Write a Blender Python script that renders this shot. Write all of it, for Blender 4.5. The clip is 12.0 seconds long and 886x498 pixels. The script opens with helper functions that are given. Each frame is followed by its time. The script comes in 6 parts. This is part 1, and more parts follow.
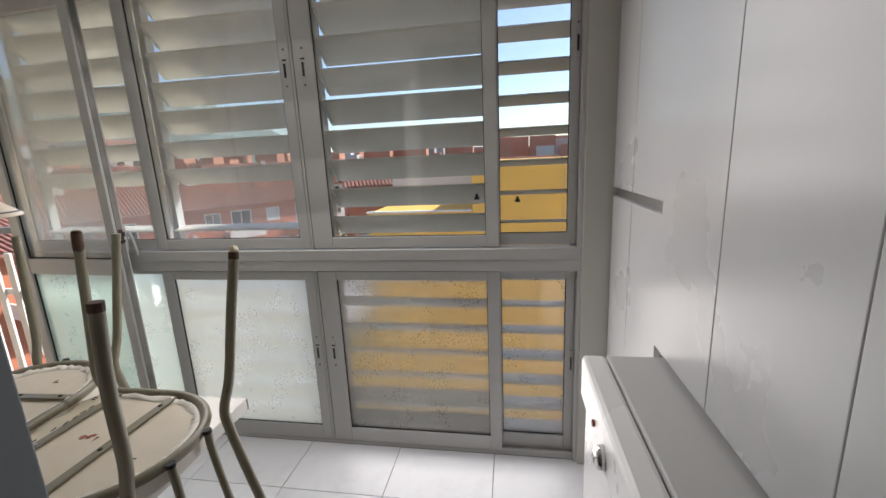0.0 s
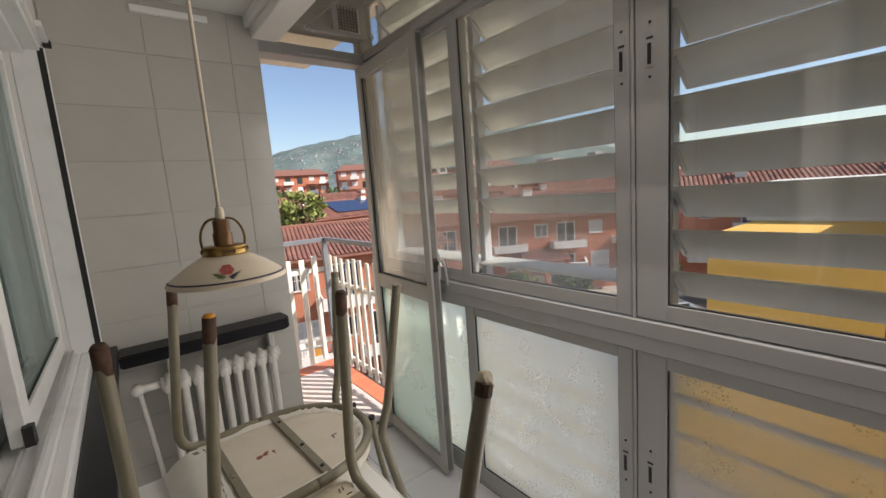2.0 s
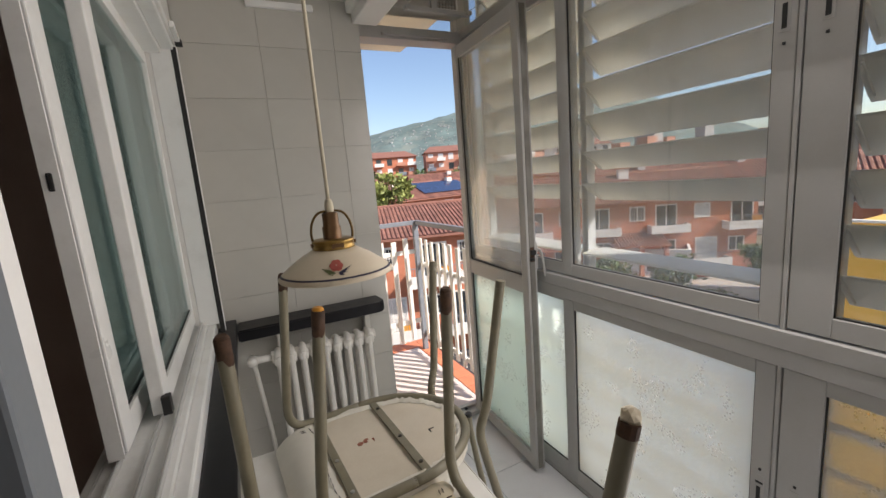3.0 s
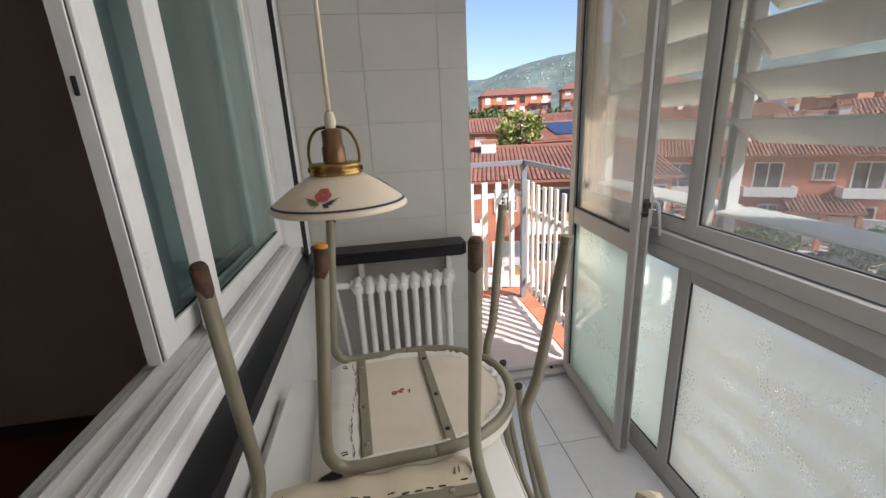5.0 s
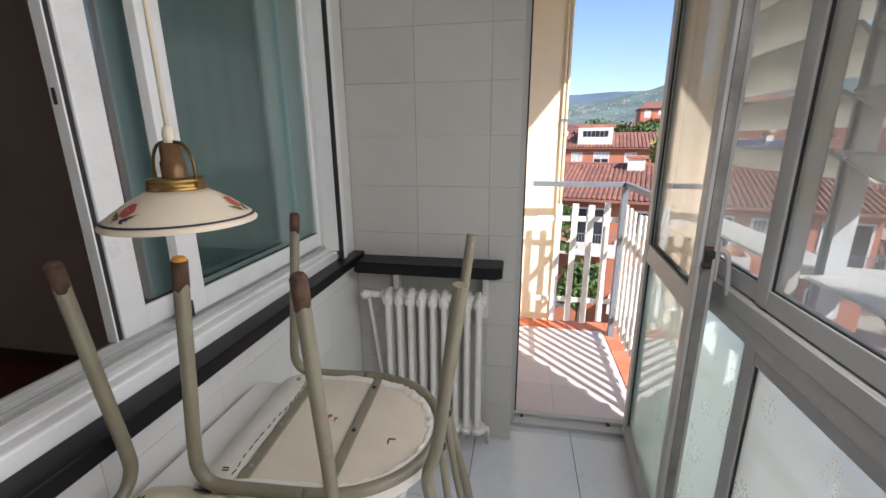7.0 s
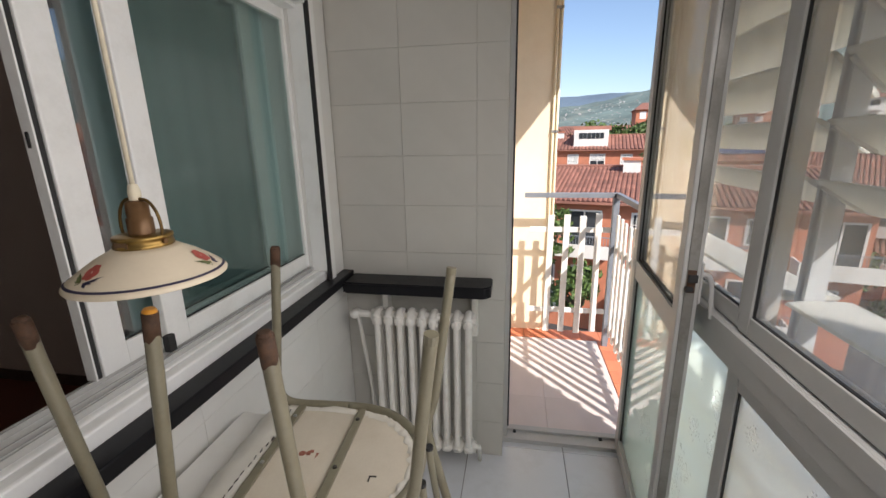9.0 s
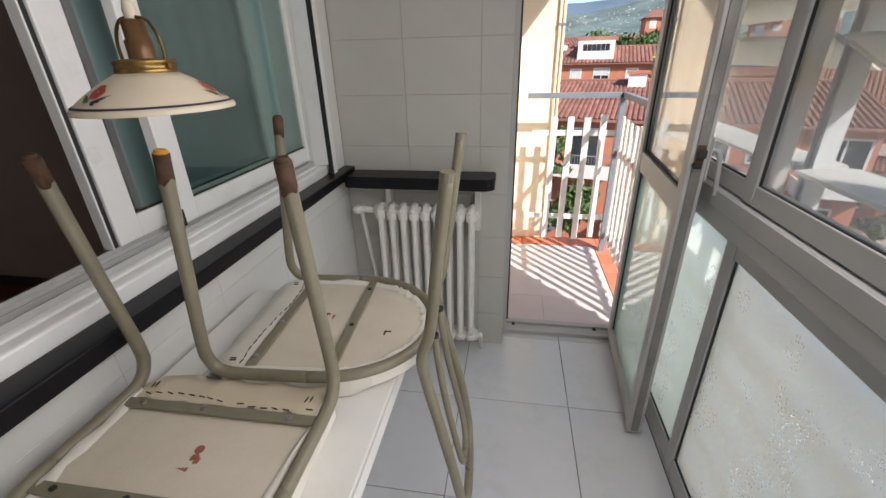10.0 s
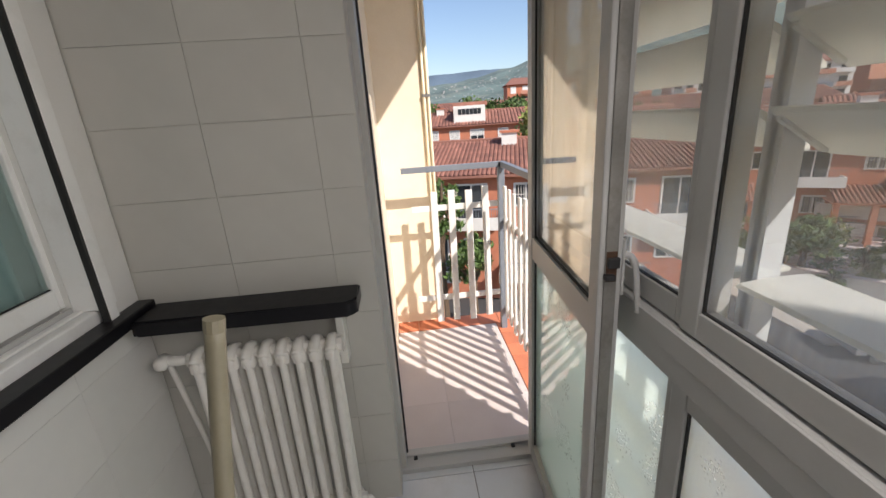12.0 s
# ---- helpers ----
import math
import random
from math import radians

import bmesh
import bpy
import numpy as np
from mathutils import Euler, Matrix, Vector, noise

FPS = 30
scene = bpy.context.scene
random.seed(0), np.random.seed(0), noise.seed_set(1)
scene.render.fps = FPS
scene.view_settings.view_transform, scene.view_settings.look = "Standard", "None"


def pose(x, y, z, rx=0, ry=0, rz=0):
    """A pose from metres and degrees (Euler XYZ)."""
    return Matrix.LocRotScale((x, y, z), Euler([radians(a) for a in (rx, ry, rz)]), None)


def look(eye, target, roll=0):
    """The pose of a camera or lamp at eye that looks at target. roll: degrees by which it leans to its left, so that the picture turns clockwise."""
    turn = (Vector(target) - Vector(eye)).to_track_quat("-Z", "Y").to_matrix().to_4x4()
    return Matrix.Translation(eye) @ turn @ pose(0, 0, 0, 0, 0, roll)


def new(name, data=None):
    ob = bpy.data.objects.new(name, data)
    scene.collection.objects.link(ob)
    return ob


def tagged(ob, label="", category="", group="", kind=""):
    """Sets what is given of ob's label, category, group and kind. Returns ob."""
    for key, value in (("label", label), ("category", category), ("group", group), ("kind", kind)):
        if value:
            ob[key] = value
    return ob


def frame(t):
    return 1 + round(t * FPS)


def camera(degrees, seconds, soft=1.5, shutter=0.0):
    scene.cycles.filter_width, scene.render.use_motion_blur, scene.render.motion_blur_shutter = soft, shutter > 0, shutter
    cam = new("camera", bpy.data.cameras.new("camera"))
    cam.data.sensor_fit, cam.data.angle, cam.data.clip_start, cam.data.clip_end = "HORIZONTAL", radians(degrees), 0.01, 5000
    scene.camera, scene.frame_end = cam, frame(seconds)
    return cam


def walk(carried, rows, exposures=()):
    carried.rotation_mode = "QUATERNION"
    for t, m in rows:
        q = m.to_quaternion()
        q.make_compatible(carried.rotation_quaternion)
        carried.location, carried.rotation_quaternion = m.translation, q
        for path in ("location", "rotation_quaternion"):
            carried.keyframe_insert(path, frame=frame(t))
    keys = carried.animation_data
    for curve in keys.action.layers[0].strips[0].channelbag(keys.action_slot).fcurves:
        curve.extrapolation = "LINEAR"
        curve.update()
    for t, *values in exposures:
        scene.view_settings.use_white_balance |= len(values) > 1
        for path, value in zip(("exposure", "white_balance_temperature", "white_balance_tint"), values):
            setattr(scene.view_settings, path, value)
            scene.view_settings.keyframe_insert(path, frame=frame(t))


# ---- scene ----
cam = camera(93.9, 12.0)
PATH = [
    (0, (-0.072, 0.218, 1.354), (-0.398, 2.144, 0.926), -2.6),
    (0.5, (-0.146, 0.447, 1.385), (-0.805, 2.297, 1.006), -4.7),
    (1, (-0.195, 0.657, 1.426), (-1.24, 2.331, 1.1), -5.5),
    (1.5, (-0.255, 0.722, 1.429), (-1.609, 2.166, 1.145), -4.8),
    (2, (-0.331, 0.714, 1.407), (-1.898, 1.925, 1.126), -4.2),
    (2.5, (-0.378, 0.715, 1.42), (-2.083, 1.716, 1.116), -4.6),
    (3, (-0.421, 0.715, 1.427), (-2.196, 1.574, 1.088), -4.6),
    (3.5, (-0.448, 0.706, 1.465), (-2.218, 1.536, 1.043), -4.5),
    (3.7, (-0.437, 0.708, 1.43), (-2.195, 1.544, 0.97), -4.1),
    (5.5, (-0.569, 1.022, 1.382), (-2.482, 1.028, 0.799), -2.0),
    (6, (-0.583, 1.121, 1.385), (-2.491, 0.936, 0.814), -0.9),
    (6.5, (-0.608, 1.219, 1.394), (-2.501, 0.922, 0.822), -0.7),
    (7, (-0.639, 1.311, 1.389), (-2.54, 0.963, 0.872), -0.4),
    (8.8, (-0.667, 1.352, 1.482), (-2.595, 1.026, 1.061), -1.0),
    (9, (-0.663, 1.349, 1.453), (-2.569, 1.009, 0.95), -1.1),
    (9.5, (-0.635, 1.333, 1.372), (-2.466, 0.973, 0.653), -1.3),
    (10, (-0.617, 1.325, 1.335), (-2.403, 1.016, 0.489), -1.5),
    (10.5, (-0.66, 1.372, 1.35), (-2.48, 1.216, 0.536), -1.5),
    (11, (-0.715, 1.403, 1.375), (-2.578, 1.394, 0.647), -2.4),
    (11.5, (-0.822, 1.368, 1.392), (-2.708, 1.462, 0.734), -3.3),
    (12, (-1.096, 1.435, 1.376), (-2.995, 1.586, 0.768), -3.9),
]
EXPO, SKY, SUN, DAY = 1.0, 0.095, 3.5, 6.3
walk(cam, [(t, look(eye, target, roll)) for t, eye, target, roll in PATH],
     exposures=[(0.0, EXPO + 0.20, 6350, 14), (0.4, EXPO + 0.02, 6600, 14), (0.9, EXPO - 0.05, 6950, 14), (1.5, EXPO - 0.20, 6800, 15), (2.5, EXPO - 0.06, 6700, 15),
                (3.5, EXPO + 0.02, 6550, 15), (5.5, EXPO + 0.1, 6250, 15), (7.0, EXPO + 0.06, 6100, 15), (8.8, EXPO - 0.04, 6400, 15), (9.5, EXPO - 0.03, 6500, 15), (10.1, EXPO + 0.02, 6300, 15), (10.6, EXPO + 0.06, 6300, 15), (12.0, EXPO - 0.21, 6500, 15)])

# ---- world and sun ----
SUN_WAY = Vector((-0.918, -0.778, -1.0))
world = bpy.data.worlds.new("sky")
scene.world = world
world.use_nodes = True
wn = world.node_tree.nodes
sky = wn.new("ShaderNodeTexSky")
sky.sky_type, sky.sun_disc = "NISHITA", False
sky.sun_elevation = math.atan2(1.0, math.hypot(0.918, 0.778))
sky.sun_rotation = math.atan2(0.918, 0.778)
sky.air_density, sky.dust_density, sky.ozone_density = 1.0, 0.8, 2.0
wn["Background"].inputs["Strength"].default_value = SKY
world.node_tree.links.new(sky.outputs[0], wn["Background"].inputs["Color"])
sun = bpy.data.lights.new("sun", "SUN")
sun.energy, sun.angle, sun.color = SUN, radians(0.6), (1.0, 0.95, 0.86)
sun_ob = new("sun", sun)
sun_ob.matrix_world = look((20, 12, 20), Vector((20, 12, 20)) + SUN_WAY)


def daylight(name, at, target, wide, high, watts):
    """Sky light that enters through an opening."""
    d = bpy.data.lights.new(name, "AREA")
    d.shape, d.size, d.size_y, d.energy, d.color = "RECTANGLE", wide, high, watts, (1.0, 0.965, 0.915)
    o = new(name, d)
    o.matrix_world = look(at, target)
    return o


for z in (1.27, 1.50, 1.73, 1.96):
    daylight("daylight_glazing", (-0.90, 1.835, z), (-0.90, 0.835, z - 0.55), 1.62, 0.19, DAY / 4)
daylight("daylight_lower_glazing", (-0.35, 1.878, 0.45), (-0.35, 0.0, 0.45), 1.0, 0.75, DAY * 0.34)
daylight("daylight_lower_panes", (-1.72, 1.973, 0.45), (-1.72, 0.0, 0.45), 1.4, 0.76, DAY * 0.085)


# ---- materials ----
def material(name):
    m = bpy.data.materials.new(name)
    m.use_nodes = True
    return m, m.node_tree.nodes, m.node_tree.links, m.node_tree.nodes["Principled BSDF"]


def surface(name, color, rough=0.5, metal=0.0, vary=0.12, scale=6.0, bump=0.15, fine=180.0, stain=None, stain_amount=0.0,
            stain_scale=3.0, island=0.0, objrand=0.0, coat=0.0, wave=None):
    """A paint, stone or cloth surface: two scales of colour change, relief, and stains with a shape of their own."""
    m, n, l, p = material(name)
    co = n.new("ShaderNodeTexCoord")
    big = n.new("ShaderNodeTexNoise")
    big.inputs["Scale"].default_value, big.inputs["Detail"].default_value = scale, 5
    small = n.new("ShaderNodeTexNoise")
    small.inputs["Scale"].default_value, small.inputs["Detail"].default_value = fine, 3
    for t in (big, small):
        l.new(co.outputs["Object"], t.inputs["Vector"])
    add = n.new("ShaderNodeMath")
    add.operation = "MULTIPLY_ADD"
    add.inputs[1].default_value = 0.4
    l.new(small.outputs[0], add.inputs[0])
    l.new(big.outputs[0], add.inputs[2])
    ramp = n.new("ShaderNodeMapRange")
    ramp.inputs[1].default_value, ramp.inputs[2].default_value = 0.35, 1.05
    ramp.inputs[3].default_value, ramp.inputs[4].default_value = 1 - vary, 1 + vary
    l.new(add.outputs[0], ramp.inputs[0])
    value = ramp.outputs[0]
    for amount, node_name, out in ((island, "ShaderNodeNewGeometry", "Random Per Island"), (objrand, "ShaderNodeObjectInfo", "Random")):
        if amount:
            g = n.new(node_name)
            r = n.new("ShaderNodeMapRange")
            r.inputs[3].default_value, r.inputs[4].default_value = 1 - amount, 1 + amount
            l.new(g.outputs[out], r.inputs[0])
            mu = n.new("ShaderNodeMath")
            mu.operation = "MULTIPLY"
            l.new(value, mu.inputs[0])
            l.new(r.outputs[0], mu.inputs[1])
            value = mu.outputs[0]
    tint = n.new("ShaderNodeVectorMath")
    tint.operation = "SCALE"
    tint.inputs[0].default_value = color
    l.new(value, tint.inputs["Scale"])
    col = tint.outputs[0]
    if stain:
        st = n.new("ShaderNodeTexNoise")
        st.inputs["Scale"].default_value, st.inputs["Detail"].default_value, st.inputs["Roughness"].default_value = stain_scale, 8, 0.7
        l.new(co.outputs["Object"], st.inputs["Vector"])
        sr = n.new("ShaderNodeMapRange")
        sr.inputs[1].default_value, sr.inputs[2].default_value = 0.5, 0.72
        sr.inputs[4].default_value = stain_amount
        l.new(st.outputs[0], sr.inputs[0])
        mix = n.new("ShaderNodeMix")
        mix.data_type = "RGBA"
        mix.inputs["B"].default_value = (*stain, 1)
        l.new(sr.outputs[0], mix.inputs["Factor"])
        l.new(col, mix.inputs["A"])
        col = mix.outputs["Result"]
    l.new(col, p.inputs["Base Color"])
    rr = n.new("ShaderNodeMapRange")
    rr.inputs[3].default_value, rr.inputs[4].default_value = max(rough - 0.08, 0.02), min(rough + 0.1, 1)
    l.new(big.outputs[0], rr.inputs[0])
    l.new(rr.outputs[0], p.inputs["Roughness"])
    p.inputs["Metallic"].default_value = metal
    p.inputs["Coat Weight"].default_value = coat
    b = n.new("ShaderNodeBump")
    b.inputs["Strength"].default_value, b.inputs["Distance"].default_value = bump, 0.002
    l.new(add.outputs[0], b.inputs["Height"])
    l.new(b.outputs[0], p.inputs["Normal"])
    return m


def glass(name, color=(0.97, 0.98, 0.97), dust=0.03, dust_color=(0.8, 0.8, 0.78), gloss=1.0, streaks=4.0, graze=0.95):
    """A clear pane: sees through, mirrors by Fresnel, and carries a film of dust in streaks."""
    m, n, l, p = material(name)
    n.remove(p)
    tr = n.new("ShaderNodeBsdfTransparent")
    tr.inputs[0].default_value = (*color, 1)
    gl = n.new("ShaderNodeBsdfGlossy")
    gl.inputs["Roughness"].default_value = 0.02
    df = n.new("ShaderNodeBsdfTranslucent")
    df2 = n.new("ShaderNodeBsdfDiffuse")
    for d in (df, df2):
        d.inputs[0].default_value = (*dust_color, 1)
    both = n.new("ShaderNodeMixShader")
    both.inputs[0].default_value = 0.3
    l.new(df.outputs[0], both.inputs[1])
    l.new(df2.outputs[0], both.inputs[2])
    lw = n.new("ShaderNodeLayerWeight")
    lw.inputs[0].default_value = 0.5
    pw = n.new("ShaderNodeMath")
    pw.operation = "POWER"
    pw.inputs[1].default_value = 3.2
    l.new(lw.outputs["Facing"], pw.inputs[0])
    fr = n.new("ShaderNodeMapRange")
    fr.inputs[3].default_value, fr.inputs[4].default_value = 0.05 * gloss, graze
    l.new(pw.outputs[0], fr.inputs[0])
    co = n.new("ShaderNodeTexCoord")
    mp = n.new("ShaderNodeMapping")
    mp.inputs["Scale"].default_value = (streaks, streaks, streaks * 0.3)
    nz = n.new("ShaderNodeTexNoise")
    nz.inputs["Scale"].default_value, nz.inputs["Detail"].default_value = 2.2, 7
    l.new(co.outputs["Object"], mp.inputs[0])
    l.new(mp.outputs[0], nz.inputs["Vector"])
    r = n.new("ShaderNodeMapRange")
    r.inputs[1].default_value, r.inputs[2].default_value = 0.3, 0.75
    r.inputs[3].default_value, r.inputs[4].default_value = dust * 0.7, dust * 1.35
    l.new(nz.outputs[0], r.inputs[0])
    m1, m2 = n.new("ShaderNodeMixShader"), n.new("ShaderNodeMixShader")
    l.new(r.outputs[0], m1.inputs[0])
    l.new(tr.outputs[0], m1.inputs[1])
    l.new(both.outputs[0], m1.inputs[2])
    l.new(fr.outputs[0], m2.inputs[0])
    l.new(m1.outputs[0], m2.inputs[1])
    l.new(gl.outputs[0], m2.inputs[2])
    l.new(m2.outputs[0], n["Material Output"].inputs[0])
    return m


def frosted(name, color, clear=0.62, blur=0.16, bend=1.02):
    """Hammered privacy glass: scatters light through, with blistered clear spots."""
    m, n, l, p = material(name)
    n.remove(p)
    tl = n.new("ShaderNodeBsdfTranslucent")
    tl.inputs[0].default_value = (*color, 1)
    df = n.new("ShaderNodeBsdfDiffuse")
    df.inputs[0].default_value = (*color, 1)
    rf = n.new("ShaderNodeBsdfRefraction")
    rf.inputs["Roughness"].default_value, rf.inputs["IOR"].default_value = blur, bend
    gl = n.new("ShaderNodeBsdfGlossy")
    gl.inputs["Roughness"].default_value = 0.03
    tr = n.new("ShaderNodeBsdfRefraction")
    tr.inputs["Roughness"].default_value, tr.inputs["IOR"].default_value = 0.05, 1.14
    co = n.new("ShaderNodeTexCoord")
    vo = n.new("ShaderNodeTexVoronoi")
    vo.inputs["Scale"].default_value = 105
    nz = n.new("ShaderNodeTexNoise")
    nz.inputs["Scale"].default_value, nz.inputs["Detail"].default_value = 6.5, 6
    fine = n.new("ShaderNodeTexNoise")
    fine.inputs["Scale"].default_value, fine.inputs["Detail"].default_value = 110, 3
    for t in (vo, nz, fine):
        l.new(co.outputs["Object"], t.inputs["Vector"])
    spot = n.new("ShaderNodeMapRange")
    spot.inputs[1].default_value, spot.inputs[2].default_value = 0.54, 0.60
    l.new(nz.outputs[0], spot.inputs[0])
    cell = n.new("ShaderNodeMapRange")
    cell.inputs[1].default_value, cell.inputs[2].default_value, cell.inputs[3].default_value, cell.inputs[4].default_value = 0.26, 0.42, 1, 0
    l.new(vo.outputs["Distance"], cell.inputs[0])
    mu = n.new("ShaderNodeMath")
    mu.operation = "MULTIPLY"
    l.new(spot.outputs[0], mu.inputs[0])
    l.new(cell.outputs[0], mu.inputs[1])
    bp = n.new("ShaderNodeBump")
    bp.inputs["Strength"].default_value, bp.inputs["Distance"].default_value = 0.35, 0.003
    l.new(fine.outputs[0], bp.inputs["Height"])
    l.new(bp.outputs[0], rf.inputs["Normal"])
    bead = n.new("ShaderNodeBump")
    bead.inputs["Strength"].default_value, bead.inputs["Distance"].default_value = 0.8, 0.004
    l.new(vo.outputs["Distance"], bead.inputs["Height"])
    l.new(bead.outputs[0], tr.inputs["Normal"])
    a, b, c, d = [n.new("ShaderNodeMixShader") for _ in range(4)]
    a.inputs[0].default_value = clear
    l.new(tl.outputs[0], a.inputs[1]), l.new(rf.outputs[0], a.inputs[2])
    b.inputs[0].default_value = 0.06
    l.new(a.outputs[0], b.inputs[1]), l.new(df.outputs[0], b.inputs[2])
    l.new(mu.outputs[0], c.inputs[0])
    l.new(b.outputs[0], c.inputs[1]), l.new(tr.outputs[0], c.inputs[2])
    lw = n.new("ShaderNodeLayerWeight")
    lw.inputs[0].default_value = 0.5
    pw = n.new("ShaderNodeMath")
    pw.operation = "POWER"
    pw.inputs[1].default_value = 3.2
    l.new(lw.outputs["Facing"], pw.inputs[0])
    fr = n.new("ShaderNodeMapRange")
    fr.inputs[3].default_value, fr.inputs[4].default_value = 0.05, 0.95
    l.new(pw.outputs[0], fr.inputs[0])
    l.new(fr.outputs[0], d.inputs[0])
    l.new(c.outputs[0], d.inputs[1]), l.new(gl.outputs[0], d.inputs[2])
    l.new(d.outputs[0], n["Material Output"].inputs[0])
    return m


